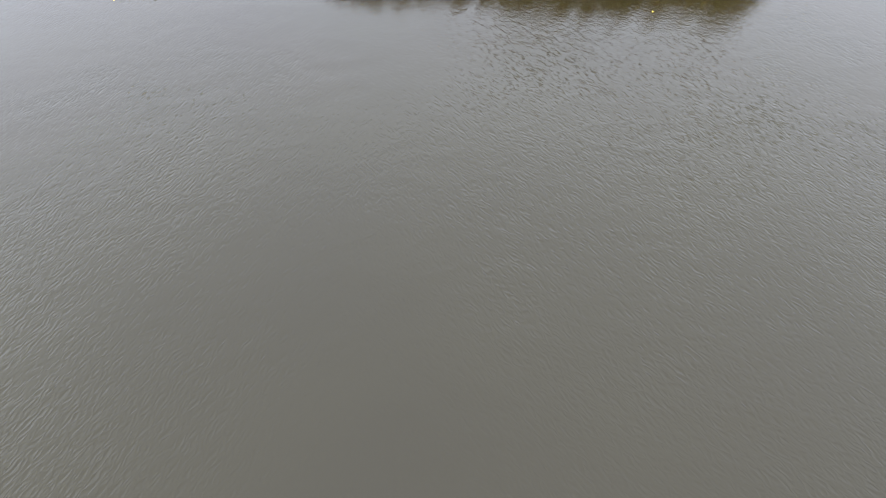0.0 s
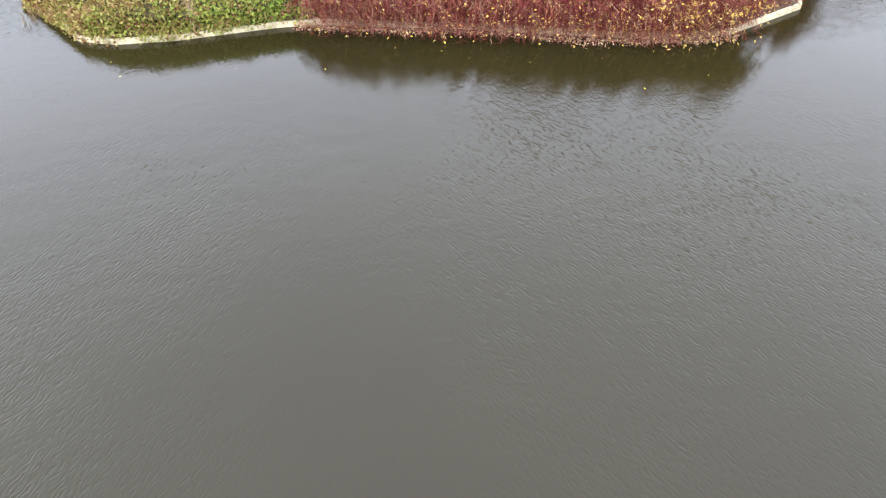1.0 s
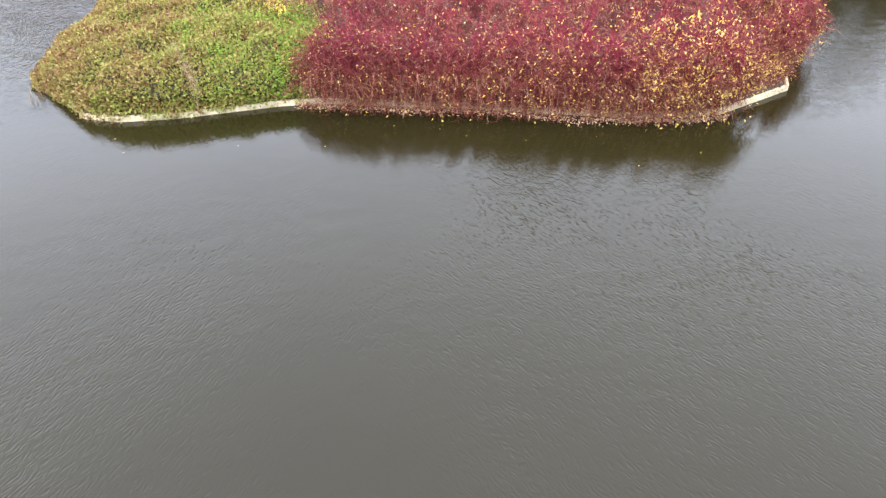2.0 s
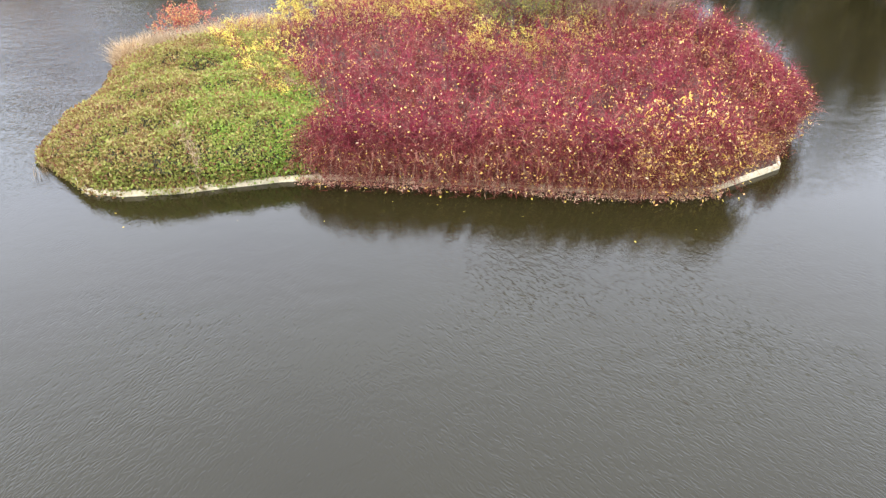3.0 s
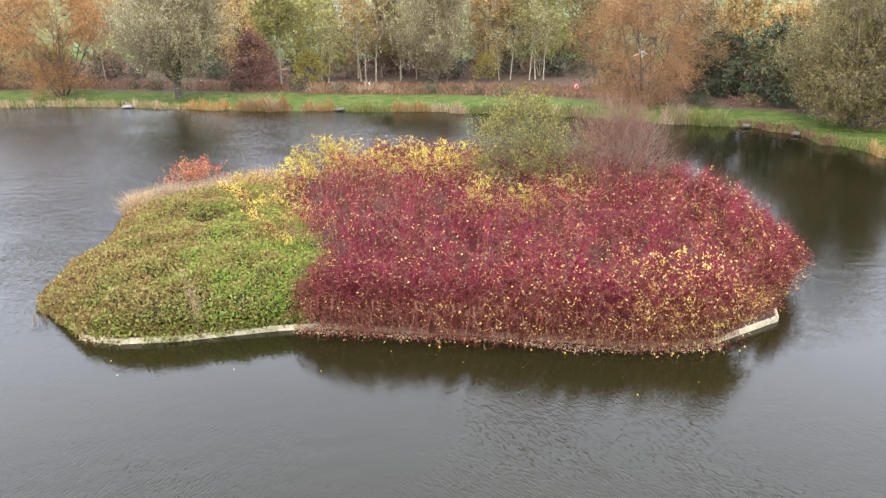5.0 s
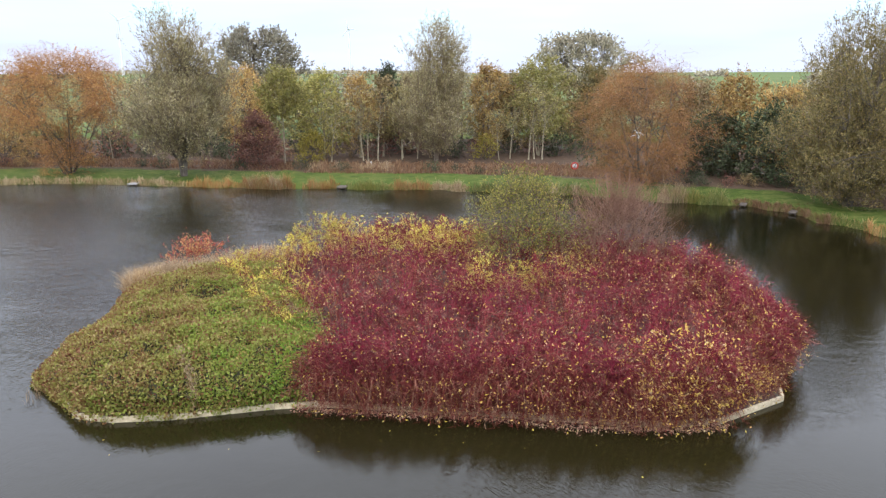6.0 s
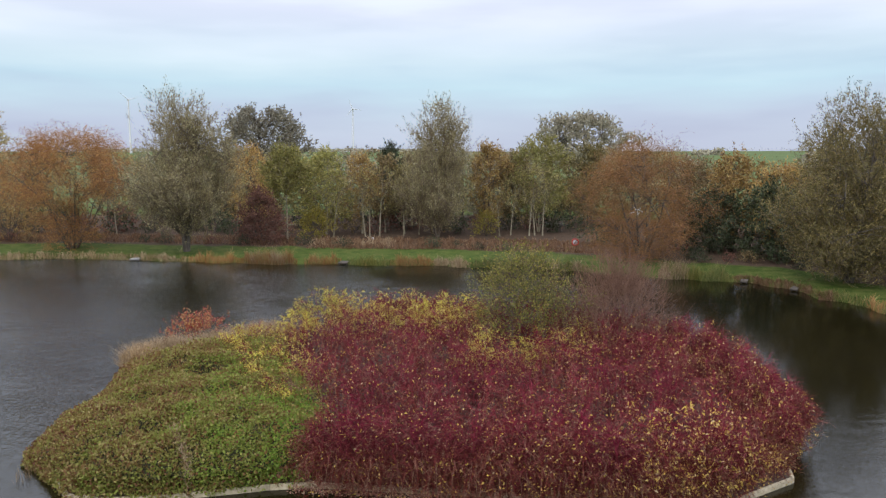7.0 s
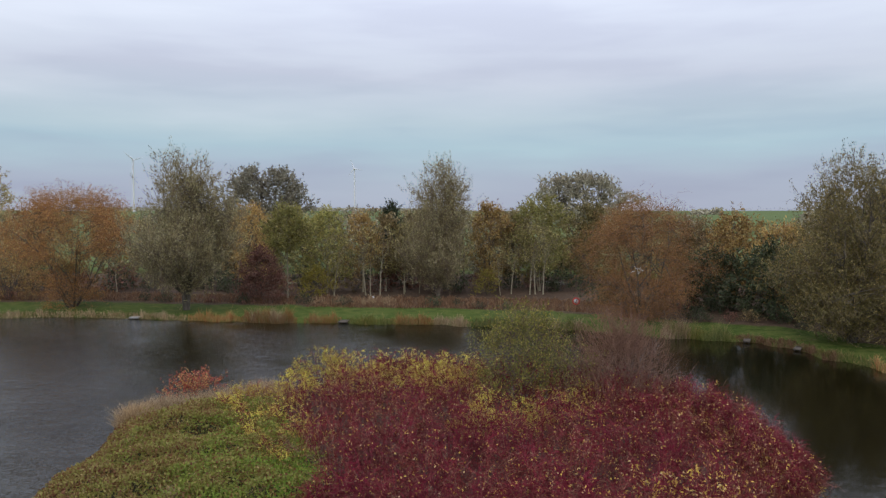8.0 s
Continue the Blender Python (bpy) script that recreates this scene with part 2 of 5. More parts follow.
# far water's dimness painted into its colour, growing from y 13 to 34
far_dimming = node(t, "ShaderNodeMapRange")
far_dimming.inputs["From Min"].default_value, far_dimming.inputs["From Max"].default_value = 13.0, 34.0
far_dimming.inputs["To Min"].default_value, far_dimming.inputs["To Max"].default_value = 1.05, 0.4
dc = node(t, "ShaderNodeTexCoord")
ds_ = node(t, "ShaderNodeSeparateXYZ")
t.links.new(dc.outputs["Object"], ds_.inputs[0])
t.links.new(ds_.outputs["Y"], far_dimming.inputs["Value"])
# scales the water colour by that dimming
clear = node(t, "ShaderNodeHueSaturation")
t.links.new(far_dimming.outputs[0], clear.inputs["Value"])
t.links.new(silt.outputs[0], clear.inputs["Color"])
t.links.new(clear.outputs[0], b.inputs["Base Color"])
b.inputs["IOR"].default_value = 1.333


def wavelets(angle, scale, stretch, distort):
    c = node(t, "ShaderNodeTexCoord")
    mpn = node(t, "ShaderNodeMapping", vector_type="TEXTURE")
    mpn.inputs["Rotation"].default_value = (0, 0, radians(angle))
    mpn.inputs["Scale"].default_value = (stretch, 1, 1)
    t.links.new(c.outputs["Object"], mpn.inputs[0])
    n = node(t, "ShaderNodeTexNoise")
    n.inputs["Scale"].default_value = scale
    n.inputs["Detail"].default_value = 0.8
    n.inputs["Roughness"].default_value = 0.4
    n.inputs["Distortion"].default_value = distort
    t.links.new(mpn.outputs[0], n.inputs["Vector"])
    # fold the noise into crests
    mid = node(t, "ShaderNodeMath", operation="SUBTRACT")
    t.links.new(n.outputs["Fac"], mid.inputs[0])
    mid.inputs[1].default_value = 0.5
    fold = node(t, "ShaderNodeMath", operation="ABSOLUTE")
    t.links.new(mid.outputs[0], fold.inputs[0])
    flip = node(t, "ShaderNodeMath", operation="MULTIPLY_ADD")
    t.links.new(fold.outputs[0], flip.inputs[0])
    flip.inputs[1].default_value, flip.inputs[2].default_value = -1.6, 1.0
    return flip.outputs[0]


w1 = wavelets(64, 12.0, 2.6, 0.3)
w2 = wavelets(-54, 12.0, 2.6, 0.3)
w3 = wavelets(10, 1.0, 1.6, 0.2)
wc = node(t, "ShaderNodeTexCoord")
wsep = node(t, "ShaderNodeSeparateXYZ")
t.links.new(wc.outputs["Object"], wsep.inputs[0])
wob = node(t, "ShaderNodeMath", operation="MULTIPLY_ADD")
t.links.new(noise_fac(t, 0.12, 3), wob.inputs[0])
wob.inputs[1].default_value = 16.0
t.links.new(wsep.outputs["X"], wob.inputs[2])
side = node(t, "ShaderNodeMapRange")
side.inputs["From Min"].default_value, side.inputs["From Max"].default_value = 3.0, 9.0
t.links.new(wob.outputs[0], side.inputs["Value"])
add = node(t, "ShaderNodeMix", data_type="FLOAT")
t.links.new(side.outputs[0], add.inputs[0])
t.links.new(w1, add.inputs[2])
t.links.new(w2, add.inputs[3])
add2 = node(t, "ShaderNodeMath", operation="MULTIPLY_ADD")
t.links.new(w3, add2.inputs[0])
swell = node(t, "ShaderNodeMapRange")
swell.inputs["From Min"].default_value, swell.inputs["From Max"].default_value = 24.0, 46.0
swell.inputs["To Min"].default_value, swell.inputs["To Max"].default_value = 1.0, 3.4
t.links.new(wsep.outputs["Y"], swell.inputs["Value"])
t.links.new(swell.outputs[0], add2.inputs[1])
t.links.new(add.outputs[0], add2.inputs[2])
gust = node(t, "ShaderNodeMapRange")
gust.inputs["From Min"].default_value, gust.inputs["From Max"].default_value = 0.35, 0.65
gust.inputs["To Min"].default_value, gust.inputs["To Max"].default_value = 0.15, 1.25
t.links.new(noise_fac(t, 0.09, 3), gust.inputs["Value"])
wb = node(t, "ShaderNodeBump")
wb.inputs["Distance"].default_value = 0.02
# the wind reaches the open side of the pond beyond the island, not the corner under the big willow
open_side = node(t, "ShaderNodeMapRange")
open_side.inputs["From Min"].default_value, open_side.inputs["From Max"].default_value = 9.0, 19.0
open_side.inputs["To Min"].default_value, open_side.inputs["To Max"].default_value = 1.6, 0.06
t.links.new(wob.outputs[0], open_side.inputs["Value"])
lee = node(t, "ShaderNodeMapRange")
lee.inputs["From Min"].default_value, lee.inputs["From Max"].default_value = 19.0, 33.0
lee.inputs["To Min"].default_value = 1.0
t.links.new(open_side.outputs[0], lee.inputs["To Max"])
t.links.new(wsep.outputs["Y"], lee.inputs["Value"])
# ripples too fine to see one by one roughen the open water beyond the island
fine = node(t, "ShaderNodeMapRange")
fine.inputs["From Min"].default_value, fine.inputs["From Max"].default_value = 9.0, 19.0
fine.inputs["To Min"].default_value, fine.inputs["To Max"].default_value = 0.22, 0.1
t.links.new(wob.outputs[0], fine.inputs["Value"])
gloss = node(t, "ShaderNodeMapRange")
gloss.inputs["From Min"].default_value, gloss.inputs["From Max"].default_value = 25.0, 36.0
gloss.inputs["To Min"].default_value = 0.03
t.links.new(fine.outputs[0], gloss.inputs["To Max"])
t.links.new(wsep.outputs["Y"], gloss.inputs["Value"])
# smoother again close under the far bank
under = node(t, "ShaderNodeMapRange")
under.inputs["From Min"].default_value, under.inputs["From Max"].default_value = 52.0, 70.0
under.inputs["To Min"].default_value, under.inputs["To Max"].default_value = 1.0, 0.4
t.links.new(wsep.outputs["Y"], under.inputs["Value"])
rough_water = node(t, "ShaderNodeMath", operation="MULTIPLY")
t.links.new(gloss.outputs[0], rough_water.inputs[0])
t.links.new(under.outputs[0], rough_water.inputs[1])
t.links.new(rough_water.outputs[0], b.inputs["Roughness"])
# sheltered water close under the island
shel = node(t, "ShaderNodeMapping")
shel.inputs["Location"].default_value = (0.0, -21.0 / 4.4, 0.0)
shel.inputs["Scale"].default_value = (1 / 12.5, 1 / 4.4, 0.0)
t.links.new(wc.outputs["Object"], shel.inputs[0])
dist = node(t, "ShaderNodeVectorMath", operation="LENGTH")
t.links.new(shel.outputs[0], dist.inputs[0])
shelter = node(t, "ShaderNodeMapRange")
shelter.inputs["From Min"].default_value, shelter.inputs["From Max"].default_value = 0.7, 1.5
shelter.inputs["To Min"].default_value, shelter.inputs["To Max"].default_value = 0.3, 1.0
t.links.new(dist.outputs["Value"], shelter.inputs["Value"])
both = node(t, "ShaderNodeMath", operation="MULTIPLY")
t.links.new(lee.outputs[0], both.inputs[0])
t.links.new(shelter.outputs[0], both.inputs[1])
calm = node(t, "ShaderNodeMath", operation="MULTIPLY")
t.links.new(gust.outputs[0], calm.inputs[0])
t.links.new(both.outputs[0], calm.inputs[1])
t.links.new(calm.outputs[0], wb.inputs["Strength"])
t.links.new(add2.outputs[0], wb.inputs["Height"])
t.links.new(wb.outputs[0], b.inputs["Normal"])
WATER = m

# ground: mown grass by the shore, leaf litter under the trees, pasture beyond
m, t, b = material("grass_and_leaf_litter")
att = node(t, "ShaderNodeAttribute", attribute_name="litter")
gr = ramp(t, ((0.28, (0.026, 0.042, 0.008)), (0.48, (0.066, 0.098, 0.017)), (0.74, (0.15, 0.145, 0.045))))
t.links.new(noise_fac(t, 0.9, 8, (1, 1, 1), 0.7), gr.inputs[0])
lit = ramp(t, ((0.25, (0.04, 0.028, 0.018)), (0.5, (0.095, 0.064, 0.042)), (0.8, (0.18, 0.12, 0.075))))
t.links.new(noise_fac(t, 1.6, 8, (1, 1, 1), 0.75), lit.inputs[0])
edge = node(t, "ShaderNodeMath", operation="MULTIPLY_ADD")
t.links.new(noise_fac(t, 0.5, 5), edge.inputs[0])
edge.inputs[1].default_value = 1.7
off = node(t, "ShaderNodeMath", operation="SUBTRACT")
t.links.new(att.outputs["Fac"], off.inputs[0])
off.inputs[1].default_value = 0.85
t.links.new(off.outputs[0], edge.inputs[2])
sharp = node(t, "ShaderNodeMapRange")
sharp.inputs["From Min"].default_value, sharp.inputs["From Max"].default_value = 0.35, 0.65
t.links.new(edge.outputs[0], sharp.inputs["Value"])
crop = node(t, "ShaderNodeAttribute", attribute_name="field")
fld = ramp(t, ((0.3, (0.09, 0.125, 0.042)), (0.7, (0.135, 0.18, 0.062))))
t.links.new(noise_fac(t, 0.02, 5, (1, 3, 1)), fld.inputs[0])
bank = mixed(t, sharp.outputs[0], gr.outputs[0], lit.outputs[0])
t.links.new(mixed(t, crop.outputs["Fac"], bank, fld.outputs[0]), b.inputs["Base Color"])
b.inputs["Roughness"].default_value = 0.95
b.inputs["Specular IOR Level"].default_value = 0.1
gb = node(t, "ShaderNodeBump")
gb.inputs["Strength"].default_value = 0.7
gb.inputs["Distance"].default_value = 0.12
t.links.new(noise_fac(t, 5, 6), gb.inputs["Height"])
t.links.new(gb.outputs[0], b.inputs["Normal"])
GROUND = m


def plain_material(name, dark, light, scale=6, rough=0.8, stretch=(1, 1, 1), bump=0.3):
    mm, tt, bb = material(name)
    f = noise_fac(tt, scale, 7, stretch, 0.65)
    r = ramp(tt, ((0.3, dark), (0.7, light)))
    tt.links.new(f, r.inputs[0])
    tt.links.new(r.outputs[0], bb.inputs["Base Color"])
    bb.inputs["Roughness"].default_value = rough
    bp = node(tt, "ShaderNodeBump")
    bp.inputs["Strength"].default_value = bump
    bp.inputs["Distance"].default_value = 0.01
    tt.links.new(f, bp.inputs["Height"])
    tt.links.new(bp.outputs[0], bb.inputs["Normal"])
    return mm


BOARD = plain_material("weathered_pale_boards", (0.34, 0.28, 0.165), (0.60, 0.51, 0.34), 7, 0.8)
SOIL = plain_material("dark_island_soil", (0.03, 0.022, 0.015), (0.09, 0.065, 0.04), 4, 0.95)
# dark brown of the bramble gaps' painted shade and of the lifebuoy rope
GAP_SHADE_AND_ROPE = plain_material("gap_shade_and_rope_brown", (0.02, 0.022, 0.008), (0.06, 0.055, 0.022), 6, 0.95)
WHITE = plain_material("white_paint", (0.68, 0.69, 0.7), (0.8, 0.8, 0.8), 3, 0.5, bump=0.05)
RED = plain_material("red_plastic", (0.5, 0.03, 0.02), (0.62, 0.05, 0.03), 5, 0.45, bump=0.05)
WHITE_WOOD = plain_material("bleached_wood", (0.5, 0.48, 0.44), (0.75, 0.73, 0.68), 6, 0.8)
CONCRETE = plain_material("grey_concrete", (0.25, 0.24, 0.22), (0.45, 0.43, 0.4), 8, 0.9)
TIMBER = plain_material("weathered_timber", (0.06, 0.047, 0.034), (0.16, 0.13, 0.10), 6, 0.85, (1, 1, 0.2))

# ---------------------------------------------------------------- mesh helpers


def mesh_of(name, pieces, mat):
    """One quad mesh out of (points, quads) pieces."""
    vs, fs, n = [], [], 0
    for v, f in pieces:
        v = np.asarray(v, float).reshape(-1, 3)
        vs.append(v)
        fs.append(np.asarray(f, np.int64).reshape(-1, 4) + n)
        n += len(v)
    v, f = np.concatenate(vs), np.concatenate(fs).astype(np.int32)
    me = bpy.data.meshes.new(name)
    me.vertices.add(len(v))
    me.vertices.foreach_set("co", v.ravel())
    me.loops.add(f.size)
    me.loops.foreach_set("vertex_index", f.ravel())
    me.polygons.add(len(f))
    me.polygons.foreach_set("loop_start", np.arange(0, f.size, 4, dtype=np.int32))
    me.update(calc_edges=True)
    me.validate()
    me.materials.append(mat)
    return me


def part(name, data, parent, label=""):
    ob = new(name, data)
    ob.parent = parent
    return tagged(ob, label)


def unit(v):
    return v / np.maximum(np.linalg.norm(v, axis=-1, keepdims=True), 1e-9)


def tubes(points, radii, sides=3):
    """Tapered tubes along n polylines of k points each."""
    p, r = np.asarray(points, float), np.asarray(radii, float)
    n, k, _ = p.shape
    d = unit(np.gradient(p, axis=1))
    ref = np.where(np.abs(d[:, :1, 2:3]) > 0.9, np.array([1.0, 0, 0]), np.array([0, 0, 1.0]))
    a = unit(np.cross(d, np.broadcast_to(ref, d.shape)))
    c = np.cross(d, a)
    ang = np.arange(sides) * 2 * np.pi / sides
    ring = a[:, :, None] * np.cos(ang)[:, None] + c[:, :, None] * np.sin(ang)[:, None]
    v = p[:, :, None] + ring * r[:, :, None, None]
    idx = np.arange(n * k * sides).reshape(n, k, sides)
    q = np.stack((idx[:, :-1], np.roll(idx[:, :-1], -1, 2), np.roll(idx[:, 1:], -1, 2), idx[:, 1:]), -1)
    return v.reshape(-1, 3), q.reshape(-1, 4)


def leaves(at, way, length, width, g):
    """Small pointed leaves from at along way, turned at random about it."""
    n = len(at)
    s = unit(np.cross(way, unit(g.normal(size=(n, 3)))))
    up = np.cross(s, way)
    length, width = np.broadcast_to(length, n)[:, None], np.broadcast_to(width, n)[:, None]
    mid = at + way * length * 0.45
    v = np.stack((at, mid + s * width / 2 + up * width * 0.12, at + way * length, mid - s * width / 2 + up * width * 0.12), 1)
    return v.reshape(-1, 3), np.arange(n * 4).reshape(n, 4)


def blades(at, height, width, lean, g):
    """Grass or reed blades, bent over at the tip."""
    n = len(at)
    h = np.broadcast_to(height, n)[:, None]
    w = np.broadcast_to(width, n)[:, None]
    a = g.uniform(0, 2 * np.pi, n)
    side = np.stack((np.cos(a), np.sin(a), np.zeros(n)), 1)
    tip = np.stack((g.normal(0, lean, n), g.normal(0, lean, n), np.ones(n)), 1)
    m1 = at + tip * h * np.array([0.35, 0.35, 0.6])
    end = at + tip * h
    v = np.stack((at - side * w / 2, at + side * w / 2, m1 + side * w * 0.4, m1 - side * w * 0.4, end + side * w * 0.06, end - side * w * 0.06), 1)
    i = np.arange(n)[:, None] * 6
    q = np.concatenate((i + [0, 1, 2, 3], i + [3, 2, 4, 5]), 0)
    return v.reshape(-1, 3), q


def prism(x0, x1, y0, y1, z0, z1):
    v = [(x, y, z) for z in (z0, z1) for x, y in ((x0, y0), (x1, y0), (x1, y1), (x0, y1))]
    return v, [(3, 2, 1, 0), (4, 5, 6, 7), (0, 1, 5, 4), (1, 2, 6, 5), (2, 3, 7, 6), (3, 0, 4, 7)]


# ---------------------------------------------------------------- the lie of the land
POND_HUB = (-5.0, 25.0)
SHORE = ((-78, 68), (-60, 74.5), (-45.0, 73.7), (-31.4, 73.2), (-22.9, 70.9), (-14.4, 70), (-5, 69.2), (2.5, 68.3), (11.2, 66.3),
         (19.1, 61.9), (25.3, 59.0), (27.8, 56.5), (27.9, 52.8), (29.6, 48), (35.5, 35), (44, 12), (40, -15), (10, -34), (-30, -36),
         (-66, -14), (-82, 20), (-86, 50))
_a = np.array([math.atan2(y - POND_HUB[1], x - POND_HUB[0]) for x, y in SHORE])
_r = np.array([math.hypot(x - POND_HUB[0], y - POND_HUB[1]) for x, y in SHORE])
_o = np.argsort(_a)
_a, _r = _a[_o], _r[_o]
_A, _R = np.concatenate((_a - 2 * np.pi, _a, _a + 2 * np.pi)), np.tile(_r, 3)


def beyond_shore(x, y):
    """Metres from the waterline, positive on land."""
    dx, dy = np.asarray(x, float) - POND_HUB[0], np.asarray(y, float) - POND_HUB[1]
    th = np.arctan2(dy, dx)
    rad = np.interp(th, _A, _R)
    rad = rad + 0.25 * np.sin(th * 61) + 0.2 * np.sin(th * 113 + 1) + 0.3 * np.sin(th * 29 + 2)
    return (np.hypot(dx, dy) - rad) * 0.93


def land(x, y):
    s = beyond_shore(x, y)
    far = np.hypot(x, y)
    z = np.interp(s, (-8, -1.2, 0, 0.5, 1.6, 12, 30), (-1.6, -0.5, 0.02, 0.3, 0.45, 0.65, 0.9))
    rise = np.interp(far, (90, 160, 300, 520, 800, 1500, 2200, 4500), (0, 1.6, 5.2, 9.7, 8.0, 17, 20, 20))
    wave = 0.03 * np.sin(x * 0.7 + np.sin(y * 0.5)) * (s > 1)
    return z + rise * np.clip((s - 20) / 30, 0, 1) + wave


def spread(lo, hi, step, reach):
    core = np.arange(lo, hi + step, step)
    outs = step * 1.22 ** np.arange(1, 40)
    outs = np.cumsum(outs)
    outs = outs[outs < reach]
    return np.concatenate((lo - outs[::-1], core, hi + outs))


gx, gy = spread(-95, 65, 1.0, 4300), spread(-45, 105, 1.0, 4300)
X, Y = np.meshgrid(gx, gy)
Z = land(X, Y)
idx = np.arange(X.size).reshape(X.shape)
quads = np.stack((idx[:-1, :-1], idx[:-1, 1:], idx[1:, 1:], idx[1:, :-1]), -1).reshape(-1, 4)
ground_mesh = mesh_of("ground", [(np.stack((X, Y, Z), -1), quads)], GROUND)
S = beyond_shore(X, Y)
strip = np.interp(np.arctan2(Y, X), (0.9, 1.25, 1.6, 2.2), (5.6, 6.2, 7.6, 10.0))
litter = np.clip((S - strip) / 2.0 + 0.5, 0, 1) * np.clip((46 - S) / 10, 0, 1)
layer = ground_mesh.attributes.new("litter", "FLOAT", "POINT")
layer.data.foreach_set("value", litter.ravel().astype(np.float32))
layer = ground_mesh.attributes.new("field", "FLOAT", "POINT")
layer.data.foreach_set("value", np.clip((S - 42) / 20, 0, 1).ravel().astype(np.float32))
ground_mesh.shade_smooth()
ground = tagged(new("ground", ground_mesh), "green grass bank with brown leaf litter under the trees", "ground", kind="structure")

wx, wy = np.meshgrid(np.linspace(-110, 70, 19), np.linspace(-60, 95, 17))
widx = np.arange(wx.size).reshape(wx.shape)
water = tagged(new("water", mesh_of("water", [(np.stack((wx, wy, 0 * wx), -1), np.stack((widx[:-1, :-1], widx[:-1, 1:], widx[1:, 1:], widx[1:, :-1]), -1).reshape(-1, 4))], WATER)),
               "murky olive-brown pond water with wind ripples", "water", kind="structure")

# ---------------------------------------------------------------- the island
KERB = ((-13.95, 23.9), (-12.62, 22.45), (-11.55, 21.27), (-10.37, 21.0), (-8.57, 21.16), (-5.47, 21.9), (-4.2, 22.05), (0.5, 21.5),
        (5.5, 20.62), (7.31, 20.55), (8.61, 20.73), (11.29, 22.35), (11.5, 23.05))
BACK = ((12.6, 26), (12.9, 31), (11.6, 36), (8, 39.6), (2, 42), (-4, 42.8), (-9, 42), (-13.6, 39.6), (-15.2, 35.6), (-14.9, 32.2), (-14.0, 29.4), (-14.35, 27.4), (-14.3, 25.6))
HUB = np.array([-1.0, 31.0])
rim = np.array(KERB + BACK)
island = tagged(new("island"), "small planted island edged with pale boards", "island", kind="structure")
rings = []
for f, z in ((1.0, -0.9), (1.0, 0.16), (0.97, 0.2), (0.7, 0.4), (0.35, 0.5), (0.01, 0.55)):
    ring = HUB + (rim - HUB) * (f - 0.006)
    rings.append(np.column_stack((ring, np.full(len(ring), z))))
m_ = len(rim)
ii = np.arange(len(rings) * m_).reshape(len(rings), m_)
qq = np.stack((ii[:-1], np.roll(ii[:-1], -1, 1), np.roll(ii[1:], -1, 1), ii[1:]), -1).reshape(-1, 4)
part("soil", mesh_of("soil", [(np.concatenate(rings), qq)], SOIL), island)


def edging_board(p, q, name="edging_board"):
    """A pale board set on edge along the waterline from p to q, its corners eased."""
    p, q = np.array(p), np.array(q)
    d = q - p
    n = np.linalg.norm(d)
    w, top, low, e = 0.055, 0.18, -0.45, 0.012
    prof = ((-w, low), (w, low), (w, top - e), (w - e, top), (-w + e, top), (-w, top - e))
    v = [(x, y, z) for x in (0.006, n - 0.006) for y, z in prof]
    f = [(i, (i + 1) % 6, (i + 1) % 6 + 6, i + 6) for i in range(6)] + [(0, 3, 2, 1), (0, 5, 4, 3), (6, 7, 8, 9), (6, 9, 10, 11)]
    ob = part(name, mesh_of(name, [(v, f)], BOARD), island)
    ob.matrix_local = Matrix.Translation((p[0], p[1], 0)) @ Matrix.Rotation(math.atan2(d[1], d[0]), 4, "Z")
    return ob


for p, q in zip(KERB[1:-1], KERB[2:]):
    edging_board(p, q)


# --- bramble mound
def green_edge(y):
    """x at which the brambles give way to the dogwood."""
    return np.interp(y, (21, 22, 25, 29, 33.5, 36, 40), (-5.3, -5.0, -4.9, -6.5, -8.7, -9.2, -9.4))


def inside(x, y, grow=0.0):
    d = np.stack((x, y), -1) - HUB
    th = np.arctan2(d[..., 1], d[..., 0])
    rd = rim - HUB
    ra, rr = np.arctan2(rd[:, 1], rd[:, 0]), np.hypot(rd[:, 0], rd[:, 1])
    o = np.argsort(ra)
    ra, rr = ra[o], rr[o]
    lim = np.interp(th, np.concatenate((ra - 2 * np.pi, ra, ra + 2 * np.pi)), np.tile(rr, 3))
    return lim + grow - np.hypot(d[..., 0], d[..., 1])


_g = np.random.default_rng(17)
HUMPS = np.column_stack((_g.uniform(-16, -3, 320), _g.uniform(20, 37.5, 320), _g.uniform(0.22, 0.75, 320), _g.uniform(-0.24, 0.36, 320)))


def bramble_height(x, y):
    e = inside(x, y)
    bumps = np.zeros(np.shape(x))
    for hx, hy, hr, ha in HUMPS:
        bumps = bumps + ha * np.exp(-((x - hx) ** 2 + (y - hy) ** 2) / hr ** 2)
    rise = np.interp(e, (-0.1, 0.03, 0.2, 0.6, 1.3, 3), (0.12, 0.38, 0.72, 1.02, 1.27, 1.42))
    return rise + bumps * np.clip(e + 0.2, 0.1, 1)


def bramble_limit(x, y):
    """Inside the boards at the front, trailing into the water at the sides."""
    trail = np.interp(y, (21.4, 23.4, 25, 27.5, 30), (-0.01, 0.35, 0.65, 0.65, 0.3)) + 0.1 * np.sin(y * 4.3) * np.sin(y * 1.7)
    return inside(x, y) + np.where(x < -11.3, trail, 0.04)


def bramble_back(x):
    return np.interp(x, (-16, -13, -11, -8), (32.2, 33.0, 34.5, 36.2))


